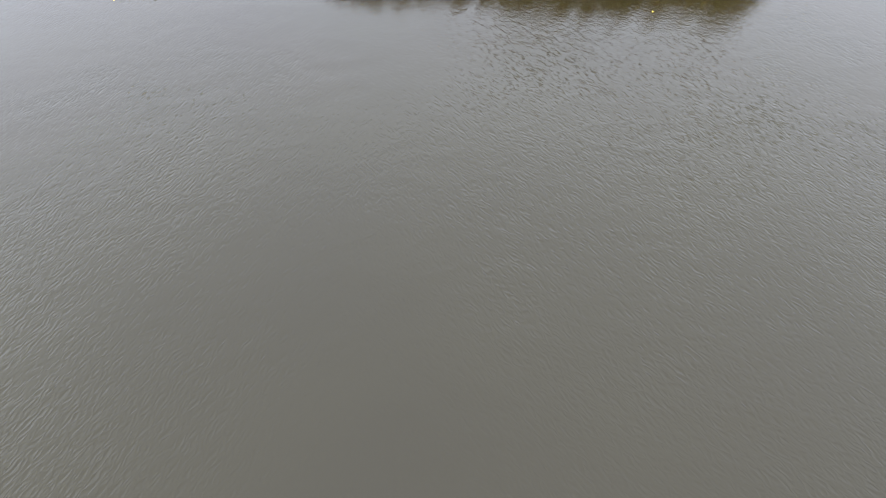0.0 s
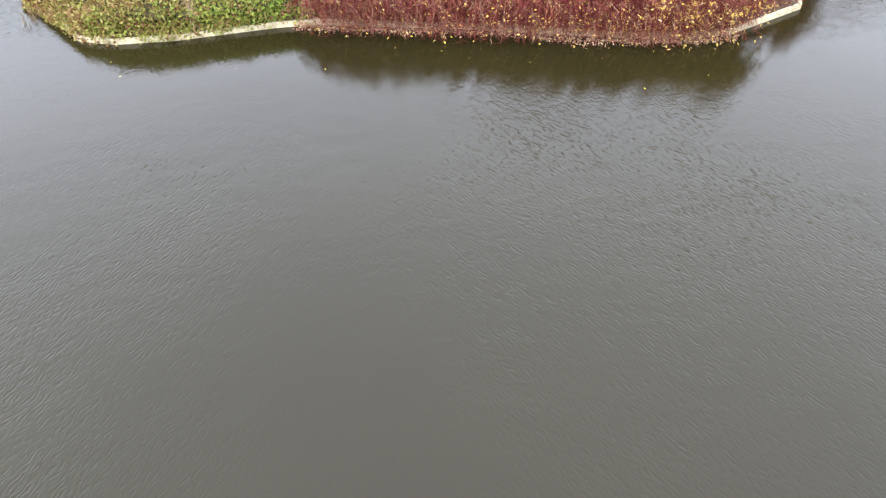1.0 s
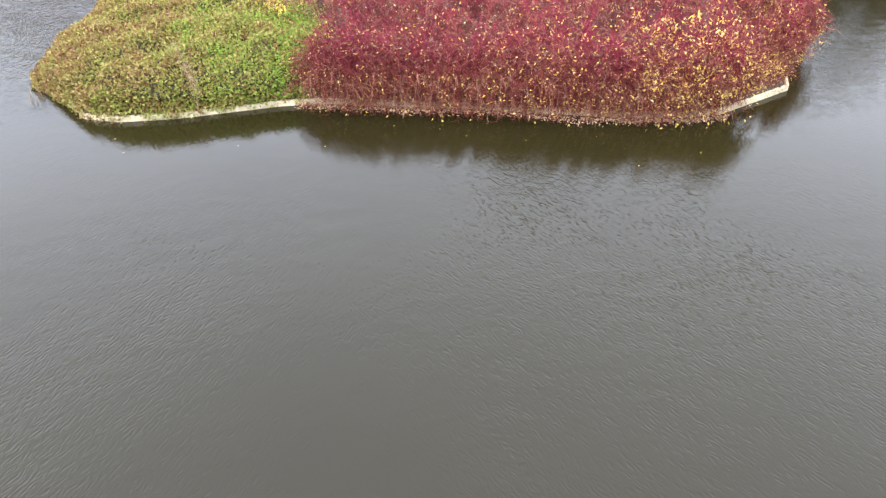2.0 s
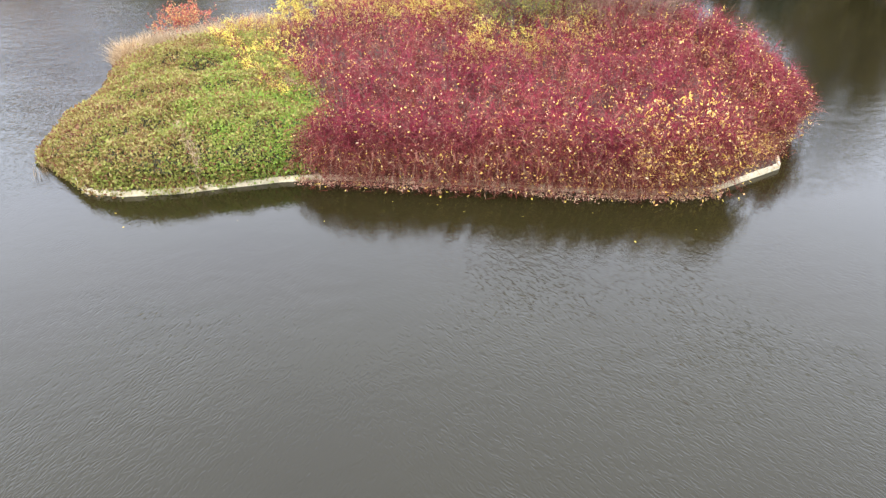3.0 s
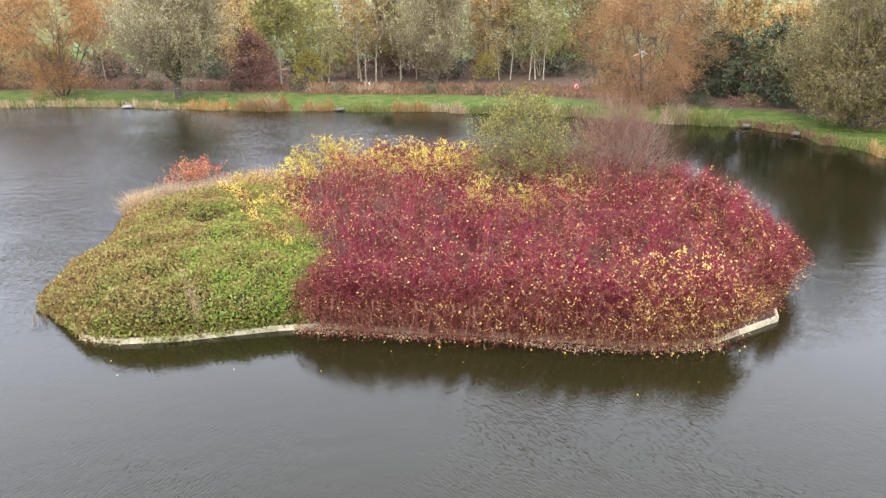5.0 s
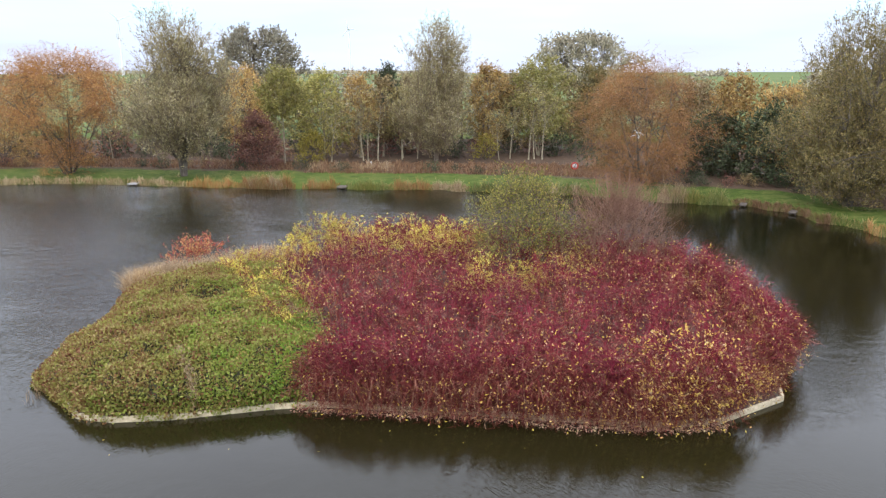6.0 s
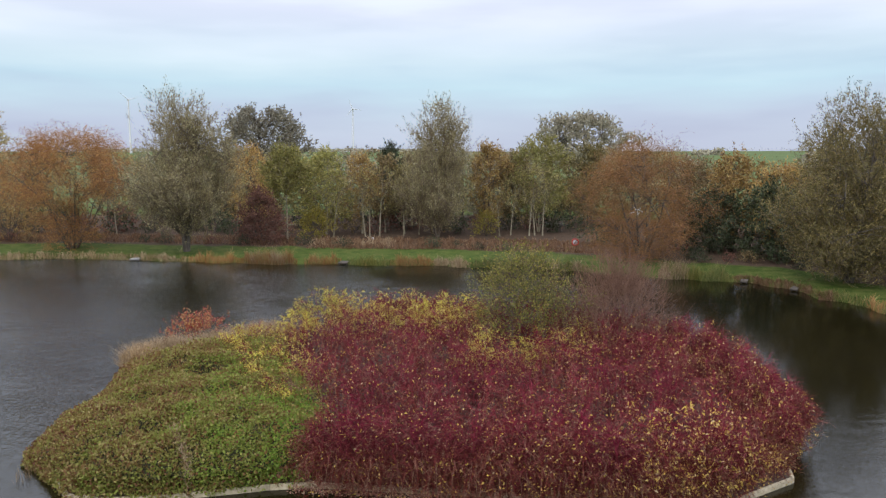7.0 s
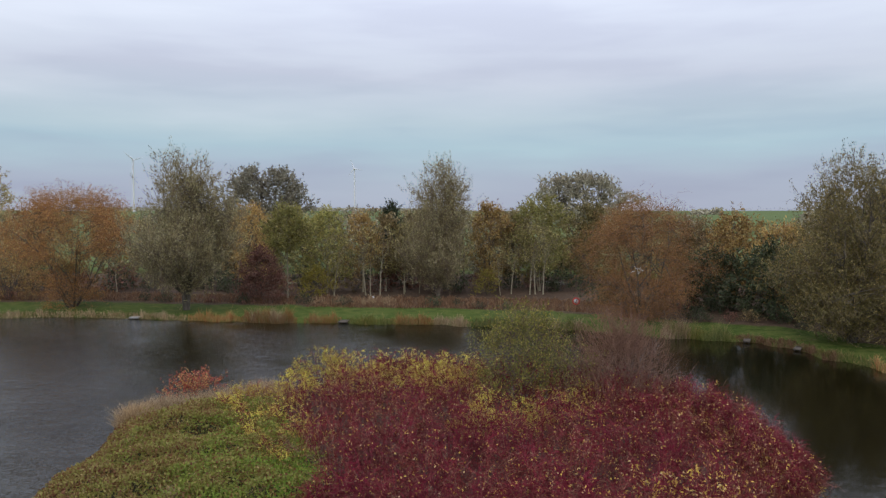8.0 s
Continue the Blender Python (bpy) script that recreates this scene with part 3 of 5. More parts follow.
bramble = tagged(new("bramble_thicket"), "dense green bramble thicket tinged brown and red in autumn", "bramble", kind="stuff")
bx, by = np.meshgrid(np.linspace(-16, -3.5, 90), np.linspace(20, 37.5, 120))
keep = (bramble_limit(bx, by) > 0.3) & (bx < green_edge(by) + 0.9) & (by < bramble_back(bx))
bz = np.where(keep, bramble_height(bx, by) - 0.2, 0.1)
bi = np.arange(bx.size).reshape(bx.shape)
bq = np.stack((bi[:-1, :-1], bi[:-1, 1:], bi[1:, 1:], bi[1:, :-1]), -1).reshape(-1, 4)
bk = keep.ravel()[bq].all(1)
# a dark sheet below the foliage, standing in for shade in its gaps
part("shade_sheet", mesh_of("shade_sheet", [(np.stack((bx, by, bz), -1), bq[bk])], GAP_SHADE_AND_ROPE), bramble, "dark sheet painted as the shade between the leaves")
g = np.random.default_rng(3)
px, py = g.uniform(-16, -3.2, 150000), g.uniform(20, 36.4, 150000)
ex, ey = g.uniform(-16, -3.2, 230000), g.uniform(20, 36.4, 230000)
rim_band = np.abs(bramble_limit(ex, ey) - 0.34) < 0.36
px, py = np.concatenate((px, ex[rim_band])), np.concatenate((py, ey[rim_band]))
ok = (bramble_limit(px, py) > 0.0) & (px < green_edge(py) + 0.5 + g.normal(0, 0.45, len(px))) & (py < bramble_back(px) + g.normal(0, 0.5, len(px)))
px, py = px[ok], py[ok]
e = 0.05
nx = -(bramble_height(px + e, py) - bramble_height(px - e, py)) / (2 * e)
ny = -(bramble_height(px, py + e) - bramble_height(px, py - e)) / (2 * e)
nrm = unit(np.column_stack((nx, ny, np.ones(len(px)))))
pos = np.column_stack((px, py, bramble_height(px, py))) + nrm * g.uniform(-0.22, 0.1, len(px))[:, None]
low = (bramble_limit(px, py) < 0.7) & (g.random(len(px)) < 0.6)
pos[low, 2] *= g.uniform(0.25, 1.0, low.sum())
pos[:, 2] = np.maximum(pos[:, 2], 0.04)
# a few runners trail over the boards to the water
for k in range(16):
    i0 = int(g.integers(2, 5))
    a_, b_ = rim[i0], rim[i0 + 1]
    c_ = a_ + (b_ - a_) * g.random()
    n_ = int(g.integers(10, 34))
    run = np.column_stack((c_[0] + g.normal(0, 0.16, n_), c_[1] - 0.02 - np.abs(g.normal(0, 0.1, n_)), g.uniform(0.02, 0.4, n_)))
    pos, nrm = np.concatenate((pos, run)), np.concatenate((nrm, np.tile((0, -0.8, 0.6), (n_, 1))))
px = pos[:, 0]
way = unit(nrm * 0.35 + g.normal(size=(len(px), 3)))
part("foliage", mesh_of("foliage", [leaves(pos, way, g.uniform(0.06, 0.15, len(px)), g.uniform(0.045, 0.1, len(px)), g)], BRAMBLE_LEAF), bramble)


for i, (x0, y0, x1, y1) in enumerate(((-7.75, 21.3, -8.45, 22.4), (-8.45, 22.4, -9.2, 23.8), (-5.6, 27.2, -6.3, 28.4))):
    gd = np.random.default_rng(700 + i)
    f = gd.random(260)
    cx, cy = x0 + (x1 - x0) * f + gd.normal(0, 0.07, 260), y0 + (y1 - y0) * f + gd.normal(0, 0.12, 260)
    at = np.column_stack((cx, cy, bramble_height(cx, cy) - 0.04))
    tagged(new("dead_stalks", mesh_of("dead_stalks", [blades(at, gd.uniform(0.08, 0.24, 260), 0.018, 0.7, gd)], TAN_BLADE)), "bleached dead stalks lying over the brambles", "stalks", kind="stuff")


# --- dogwood
def sprays(paths, width, g):
    """Fine flattened sprays along short three-point paths."""
    n = len(paths)
    side = unit(np.cross(paths[:, 2] - paths[:, 0], g.normal(size=(n, 3))))
    w = width * g.uniform(0.7, 1.3, n)[:, None, None] * np.array((1.0, 0.8, 0.35))[None, :, None] * side[:, None]
    v = np.stack((paths - w, paths + w), 2).reshape(-1, 3)
    i = np.arange(n)[:, None] * 6
    return v, np.concatenate((i + (0, 1, 3, 2), i + (2, 3, 5, 4)))


def dogwood_meshes(seed, h, spread_, stems, twigs, weep=0.0, fan=None):
    """The stems and twigs of one bush; the twigs are given back as the places where leaves can sit."""
    g = np.random.default_rng(seed)
    n = stems
    a = g.uniform(0, 2 * np.pi, n) if fan is None else g.uniform(-fan, fan, n)
    out = np.stack((np.cos(a), np.sin(a), np.zeros(n)), 1)
    reach = spread_ * np.sqrt(g.uniform(0.02, 1, n))
    rel = reach / spread_
    top = h * g.uniform(0.75, 1.05, n) * (1 - 0.62 * rel ** 2.2)
    base = out * (0.22 * reach)[:, None]
    u = np.linspace(0, 1, 5)[None, :, None]
    arch = np.sin(u * np.pi / 2 * (1 + 0.25 * rel[:, None, None] + weep))
    path = base[:, None] + out[:, None] * (reach * 0.9)[:, None, None] * u ** 1.15 + np.array([0, 0, 1.0]) * top[:, None, None] * arch
    path = path + g.normal(0, 0.11, path.shape) * u * (1.3 - u)
    path[:, :, 2] = np.maximum(path[:, :, 2], -0.2)
    rad = np.linspace(0.009, 0.0035, 5)[None] * g.uniform(0.8, 1.2, (n, 1))
    pieces = [tubes(path, rad, 3)]
    k = n * twigs
    who = np.repeat(np.arange(n), twigs)
    f = g.uniform(0.10, 0.98, k) ** 0.75
    fi = f * 4
    i0 = np.minimum(fi.astype(int), 3)
    start = path[who, i0] + (path[who, i0 + 1] - path[who, i0]) * (fi - i0)[:, None]
    dirn = unit(out[who] * g.uniform(-0.3, 1.0, k)[:, None] + np.array([0, 0, 1.0]) * g.uniform(-0.35, 0.9, k)[:, None] + g.normal(0, 0.75, (k, 3)))
    ln = g.uniform(0.2, 0.62, k) * (1.05 - 0.3 * f)
    sag = np.array([0, 0, -1.0]) * (g.uniform(0, 0.35, k) * ln)[:, None]
    bendv = g.normal(0, 0.34, (k, 3))
    tw = np.stack((start, start + (dirn + bendv) * (ln / 2)[:, None], start + dirn * ln[:, None] + sag), 1)
    tw[:, :, 2] = np.maximum(tw[:, :, 2], -0.15)
    pieces.append(sprays(tw, 0.0058, g))
    return pieces, tw


def dogwood_leaf_mesh(seed, tw, count, mat, size=0.062, clump=1.0):
    g = np.random.default_rng(seed)
    w = g.random(len(tw)) ** (6 * clump) + 0.02
    pick = g.choice(len(tw), count, p=w / w.sum())
    f = g.uniform(0.3, 1.05, count)[:, None]
    at = tw[pick, 0] * (1 - f) + tw[pick, 2] * f + g.normal(0, 0.03, (count, 3))
    way = unit(g.normal(0, 0.7, (count, 3)) + np.array([0, 0, -0.4]))
    return mesh_of("foliage", [leaves(at, way, g.uniform(0.85, 1.4, count) * size, g.uniform(0.4, 0.68, count) * size, g)], mat)


STEM_SETS = []
for k in range(9):
    if k < 5:
        pieces, tw = dogwood_meshes(40 + k, 2.65, 1.7, 46, 23 if k < 3 else 15)
    elif k < 7:
        pieces, tw = dogwood_meshes(40 + k, 1.35, 1.28, 32, 22, 0.95, 1.5)
    else:
        # upright bushes of the outer face
        pieces, tw = dogwood_meshes(40 + k, 2.2, 1.05, 42, 26, 0.1, 1.7)
    STEM_SETS.append((mesh_of("stem_growth", pieces, DOGWOOD_STEM), tw))
LEAF_SETS = {}
for k in range(9):
    LEAF_SETS["bare", k] = dogwood_leaf_mesh(60 + k, STEM_SETS[k][1], 55, YELLOW_LEAF, 0.085)
    LEAF_SETS["some", k] = dogwood_leaf_mesh(70 + k, STEM_SETS[k][1], 85, YELLOW_LEAF, 0.09, 2.8)
    LEAF_SETS["many", k] = dogwood_leaf_mesh(75 + k, STEM_SETS[k][1], 260, YELLOW_LEAF, 0.1, 5.0)
    LEAF_SETS["half", k] = dogwood_leaf_mesh(90 + k, STEM_SETS[k][1], 760, LIME_LEAF, 0.095, 1.4)
    LEAF_SETS["full", k] = dogwood_leaf_mesh(80 + k, STEM_SETS[k][1], 2300, LIME_LEAF, 0.09, 0.7)
DOG_LABEL = {"bare": "crimson-stemmed dogwood bush, almost leafless", "some": "crimson dogwood bush with scattered yellow leaves",
             "many": "crimson dogwood bush with many golden-yellow leaves", "half": "crimson dogwood bush half covered in yellow leaves", "full": "dogwood bush still full of yellow leaves"}
masters = {}


def dogwood(x, y, leaf, scale, turn, k):
    if (leaf, k) not in masters:
        ob = tagged(new("dogwood_bush"), DOG_LABEL[leaf], "bush", "dogwood bushes on the island")
        part("stem_growth", STEM_SETS[k][0], ob)
        part("foliage", LEAF_SETS[leaf, k], ob)
        masters[leaf, k] = ob
        ob.matrix_basis = pose(x, y, 0.25, 0, 0, turn) @ Matrix.Diagonal((scale, scale, scale, 1))
        return ob
    ob = copy_thing(masters[leaf, k], pose(x, y, 0.25, 0, 0, turn))
    ob.scale = (scale, scale, scale)
    return ob


g = np.random.default_rng(21)
spots = []
for row, y in enumerate(np.arange(22.3, 42.5, 2.0)):
    for x in np.arange(-14, 13.5, 2.05):
        xx, yy = x + (row % 2) * 1.0 + g.normal(0, 0.22), y + g.normal(0, 0.22)
        if inside(np.array(xx), np.array(yy)) < 0.6 or xx < green_edge(yy) + 0.55 or (xx < -9.5 and yy > 33):
            continue
        spots.append((xx, yy))
for i, (x, y) in enumerate(spots):
    edge_green = x - green_edge(y) < 1.3 and y > 30 or y > 37.8 and x < 1.6
    hollow = math.hypot(x - 3.3, (y - 32.6) * 0.75) < 1.9 or math.hypot(x - 6.2, (y - 35.4) * 0.7) < 1.3
    some = x > 2 + g.normal(0, 2) or y < 24 and x > 0
    kind = "full" if y > 37 and x < -5.5 or y > 39.5 and -0.8 < x < 2.4 or hollow and y < 32.5 else "half" if hollow or edge_green else "many" if 6 < x < 10 and y < 23.6 or x > 11.2 and y < 27 or 5 < x < 7.5 and y > 36 else "some" if some else "bare"
    sc = float(np.interp(inside(np.array(x), np.array(y)), (0.5, 1.6, 2.6), (1.06, 1.06, 1.03)) * g.uniform(0.9, 1.1))
    if y > 29.5 and x - green_edge(y) < 2.4:
        sc *= 0.78
    if hollow:
        sc *= 0.84
    dogwood(x, y, kind, sc, g.uniform(0, 360), i % 3 if y < 31 else 3 + i % 2)
# yellow-leaved suckers that spread into the brambles
gb = np.random.default_rng(211)
for i, y in enumerate(np.linspace(26.8, 37.0, 11)):
    dogwood(float(green_edge(y)) - gb.uniform(0.0, 1.5), y + gb.normal(0, 0.3), "half" if i % 3 == 1 else "full", gb.uniform(0.58, 0.74), gb.uniform(0, 360), i % 3)
# the outer face, a steep wall of twigs all along the water
k = 0
for p, q in zip(rim[5:18], rim[6:19]):
    for f in np.arange(0, 1, 0.62 / np.linalg.norm(q - p)):
        x, y = p + (q - p) * f
        if x < -4.6 or x > 9.6 and y < 23.4:
            continue
        o = np.array((x, y)) - HUB
        o = o / np.hypot(*o)
        face = math.degrees(math.atan2(*reversed((q - p)))) - 90
        inx, iny = np.array((x, y)) - o * ((0.58 if y < 23.5 else 0.1) + gb.uniform(-0.25, 0.4)) + gb.normal(0, 0.12, 2)
        dogwood(inx, iny, "many" if 5.8 < x < 10 and y < 23 or x > 11.5 and y < 25 and k % 2 else "some" if x > 0.5 + gb.normal(0, 1.5) else "bare", gb.uniform(0.82, 1.06), face + gb.normal(0, 20), 7 + k % 2)
        k += 1
# low outer bushes that hang over the boards into the water
k = 0
for p, q in zip(rim[5:16], rim[6:17]):
    for f in np.arange(0, 1, 0.7 / np.linalg.norm(q - p)):
        x, y = p + (q - p) * f
        if x < -4.2 or (x > 8.9 and y < 24.2):
            continue
        o = np.array((x, y)) - HUB
        o = o / np.hypot(*o)
        face = math.degrees(math.atan2(*reversed((q - p)))) - 90
        inx, iny = np.array((x, y)) - o * np.interp(x, (2, 6), (0.25, 0.62))
        dogwood(inx, iny, "many" if x > 6 else "some" if x > 0.5 + g.normal(0, 1.5) else "bare", g.uniform(0.85, 1.08), face + g.normal(0, 8), 5 + k % 2)
        k += 1
# their lowest branches trail in the water in front of the boards
for p, q in zip(rim[5:16], rim[6:17]):
    for f in np.arange(0.1, 1, 0.37 / np.linalg.norm(q - p)):
        x, y = p + (q - p) * f
        if x < -3.6 or (x > 8.4 and y < 24.2):
            continue
        o = np.array((x, y)) - HUB
        o = o / np.hypot(*o)
        face = math.degrees(math.atan2(*reversed((q - p)))) - 90
        inx, iny = np.array((x, y)) - o * gb.uniform(0.02, 0.3)
        dogwood(inx, iny, "many" if x > 7 else "some" if x > 3 else "bare", gb.uniform(0.46, 0.7), face + gb.normal(0, 14), 5 + k % 2)
        k += 1
dogwood(10.5, 23.7, "some", 0.72, 40, 2)
dogwood(10.1, 22.7, "many", 0.75, -60, 5)
dogwood(10.75, 23.3, "some", 0.8, -35, 6)
dogwood(9.7, 22.3, "many", 0.62, -80, 6)
dogwood(10.55, 22.75, "many", 0.6, -65, 5)
dogwood(11.05, 23.3, "many", 0.55, -50, 6)
dogwood(11.1, 23.9, "some", 0.9, 10, 5)
dogwood(11.3, 25.0, "some", 0.85, 80, 0)
# a middle tier behind them
for i, f in enumerate(np.arange(0.02, 1, 0.115)):
    x = -3.6 + f * 12.6
    y = np.interp(x, rim[5:12, 0], rim[5:12, 1]) + 0.95 + g.normal(0, 0.1)
    dogwood(x, y, "many" if x > 5.5 else "some" if x > 0 else "bare", g.uniform(0.82, 0.98), g.uniform(0, 360), i % 3)
dogwood(9.3, 22.9, "many", 0.66, 140, 1)

# fallen leaves caught along the waterline under the bushes
gf = np.random.default_rng(57)
n = 2300
f = gf.random(n)
fx = -4.9 + 13.6 * f
fy = np.interp(fx, rim[5:11, 0], rim[5:11, 1]) - 0.1 - np.abs(gf.normal(0, 0.17, n)) - 0.3 * np.interp(fx, (-4.9, -3.6, 2.5, 4.2, 5.2, 8.7), (-0.3, 1.0, 0.5, 1.9, 0.7, 0.9)) * gf.random(n)
at = np.column_stack((fx, fy, 0.012 + np.abs(gf.normal(0, 0.07, n))))
tagged(new("caught_leaves", mesh_of("caught_leaves", [leaves(at, unit(gf.normal(size=(n, 3)) * (1, 1, 0.5)), gf.uniform(0.05, 0.1, n), gf.uniform(0.03, 0.06, n), gf)], PALE_LEAF)),
       "pale pink and yellow fallen leaves caught at the waterline", "leaves", kind="stuff")

# --- dry grass at the island's back corner
def grass_clump(name, label, cx, cy, rx, ry, z, count, height, mat, lean=0.25, width=0.018, category="grass", seed=0):
    g = np.random.default_rng(seed + 500)
    a, r = g.uniform(0, 2 * np.pi, count), np.sqrt(g.random(count))
    x, y = cx + rx * r * np.cos(a), cy + ry * r * np.sin(a)
    zz = z(x, y) if callable(z) else np.full(count, z)
    at = np.column_stack((x, y, zz - 0.05))
    hh = height * g.uniform(0.55, 1.1, count) * (1 - 0.35 * r ** 3)
    return tagged(new(name, mesh_of(name, [blades(at, hh, g.uniform(0.7, 1.4, count) * width, lean, g)], mat)), label, category, kind="stuff")


for i, (cx, cy, rx, ry, n) in enumerate(((-13.4, 35.5, 1.7, 1.3, 4200), (-11.3, 36.8, 1.7, 1.4, 4200), (-14.6, 34.2, 0.8, 1.0, 2200), (-9.6, 38.8, 1.8, 1.5, 3200))):
    grass_clump("dry_grass", "tall dry tan grass on the island's edge", cx, cy, rx, ry, 0.2, n, 1.4, TAN_BLADE, 0.38, 0.026, seed=i)


grass_clump("water_grass", "thin tan stalks standing in the water", -13.75, 23.0, 0.4, 0.7, -0.05, 70, 0.55, TAN_BLADE, 0.3, 0.01, seed=9)

# --- leaves adrift on the water
g = np.random.default_rng(55)
def drifting_leaf():
    """A pointed leaf with a raised midrib and curled tip, afloat."""
    v = [(0, 0, 0.004), (0.018, 0.022, 0.010), (0.0, 0.03, 0.003), (-0.018, 0.022, 0.010), (0.016, 0.05, 0.012), (0.0, 0.055, 0.004), (-0.016, 0.05, 0.012), (0.0, 0.082, 0.018)]
    return mesh_of("fallen_leaf", [(v, [(0, 1, 2, 3), (1, 4, 5, 2), (3, 2, 5, 6), (4, 7, 6, 5)])], YELLOW_LEAF)


afloat = None
places = [(2.4, 19.2), (5.4, 17.6), (0.6, 19.6), (-1.6, 20.3)] + [(float(g.uniform(-11, 11)), float(20.1 - abs(g.normal(0, 0.6)))) for _ in range(7)]
for x, y in places:
    if afloat is None:
        afloat = tagged(new("fallen_leaf", drifting_leaf()), "small yellow leaf floating on the water", "leaf", "fallen leaves on the water")
        afloat.matrix_basis = pose(x, y, 0.002, 0, 0, 40) @ Matrix.Diagonal((0.6, 0.6, 0.6, 1))
        continue
    ob = copy_thing(afloat, pose(x, y, 0.002, 0, 0, g.uniform(0, 360)))
    k = g.uniform(0.5, 0.9)
    ob.scale = (k, k, k)

# ---------------------------------------------------------------- trees
def woody(seed, h, r, base, clumps, profile, twig=(1.0, 0.5, 0.6), twig_len=0.9, twigs=9, leafs=9, leaf=(0.16, 0.07), droop=0.0,
          trunk_r=0.22, stems=1, splay=0.1, steep=1.0, lobes=0.3, inner=0.35, twig_r=0.012, limbs=16, lean=(0.0, 0.0), align=0.6, leaders=0, loose=1.0):
    """Trunk and limbs, twigs, and leaves of one tree; profile gives the crown's relative radius at relative height 0..1."""
    g = np.random.default_rng(seed)
    lean = np.array((*lean, 0.0))
    # stems
    sa = g.uniform(0, 2 * np.pi) + np.arange(stems) * 2 * np.pi / stems
    u = np.linspace(0, 1, 9)
    away = splay * (0 if stems == 1 else 1) * r
    sx = []
    for s_ in sa:
        wob = np.cumsum(g.normal(0, 0.018 * h, (9, 2)), 0) * u[:, None] * 0.6
        foot = 0.05 * away
        sx.append(np.stack((np.cos(s_) * (foot + away * u ** 0.85) + wob[:, 0], np.sin(s_) * (foot + away * u ** 0.85) + wob[:, 1], u * h * g.uniform(0.78, 0.92)), 1) + lean * u[:, None] ** 1.3)
    sx = np.stack(sx)
    sr = np.stack([trunk_r / stems ** 0.4 * np.interp(u, (0, 0.06, 0.5, 1), (1.3, 1.0, 0.55, 0.06)) for s_ in sa])
    wood = [tubes(sx, sr, 7)]
    # clumps
    c = clumps
    cu = g.random(c) ** 0.9
    ca = g.uniform(0, 2 * np.pi, c)
    ph = g.uniform(0, 6.28, 4)
    lump = 1 + lobes * (np.sin(3 * ca + ph[0] + 5 * cu) * 0.5 + np.sin(5 * ca - ph[1] - 9 * cu) * 0.35 + np.sin(2 * ca + ph[2] + 14 * cu) * 0.4)
    cr = np.interp(cu, np.linspace(0, 1, len(profile)), profile) * r * lump * np.maximum(g.random(c) ** 0.5, inner)
    cz = base + cu * (h - base) * (0.97 + 0.05 * np.sin(4 * ca + ph[3]))
    out = np.stack((np.cos(ca), np.sin(ca), np.zeros(c)), 1)
    cen = out * cr[:, None] + np.array([0, 0, 1.0]) * cz[:, None] + lean * ((cz / h) ** 1.3)[:, None]
    if leaders:
        # feathery plumes: the clumps follow ascending boughs
        la = g.uniform(0, 2 * np.pi, leaders)
        lt = np.clip(np.linspace(0.3, 1.0, leaders) + g.normal(0, 0.04, leaders), 0.25, 1.0)
        lrad = np.interp(lt, np.linspace(0, 1, len(profile)), profile) * r * g.uniform(0.55, 1.1, leaders)
        who = g.integers(0, leaders, c)
        s_ = g.random(c) ** 0.75
        z0, z1 = base + 0.1 * (h - base) * lt[who], base + (h - base) * lt[who]
        cz = z0 + (z1 - z0) * s_ + g.normal(0, 0.02 * h, c)
        ca = la[who] + g.normal(0, 0.2, c)
        cr = np.abs(lrad[who] * (0.12 + 0.88 * s_ ** 0.62) + g.normal(0, 0.055 * r, c))
        out = np.stack((np.cos(ca), np.sin(ca), np.zeros(c)), 1)
        cen = out * cr[:, None] + np.array([0, 0, 1.0]) * cz[:, None] + lean * ((np.clip(cz, 0, h) / h) ** 1.3)[:, None]
    # limbs out to some clumps, boughs from them to the others
    m = min(limbs, c)
    own = g.integers(0, stems, m)
    hz = np.clip((cz[:m] - steep * cr[:m] * g.uniform(0.6, 1.1, m)) / (h * 0.85), 0.14, 0.92)
    k = hz * 8
    k0 = np.minimum(k.astype(int), 7)
    root = sx[own, k0] + (sx[own, k0 + 1] - sx[own, k0]) * (k - k0)[:, None]
    span = np.linalg.norm(cen[:m] - root, axis=1)
    w = np.linspace(0, 1, 6)[None, :, None]
    ctrl = root * 0.45 + cen[:m] * 0.55 + np.array([0, 0, 1.0]) * (0.16 * span)[:, None] + g.normal(0, 1, (m, 3)) * (0.12 * span)[:, None]
    limb = root[:, None] * (1 - w) ** 2 + ctrl[:, None] * 2 * w * (1 - w) + cen[:m, None] * w ** 2
    limb[:, 1:-1] += g.normal(0, 0.02 * r, limb[:, 1:-1].shape)
    lr = np.interp(np.linspace(0, 1, 6), (0, 1), (0.36, 0.07))[None] * trunk_r * g.uniform(0.6, 1.0, (m, 1)) / stems ** 0.3 + 0.008
    wood.append(tubes(limb, lr, 5))
    if c > m:
        far = np.linalg.norm(cen[m:, None] - limb[None, :, 3], axis=2)
        near = far.argmin(1)
        st = limb[near, g.integers(2, 5, c - m)]
        mid = (st + cen[m:]) / 2 + g.normal(0, 0.07, (c - m, 3)) * far.min(1)[:, None] + np.array([0, 0, 0.08]) * far.min(1)[:, None]
        bough = np.stack((st, mid, cen[m:]), 1)
        wood.append(tubes(bough, np.array([[0.11, 0.07, 0.03]]) * trunk_r * g.uniform(0.6, 1.2, (c - m, 1)) + 0.005, 3))
    # twigs
    n = c * twigs
    who = np.repeat(np.arange(c), twigs)
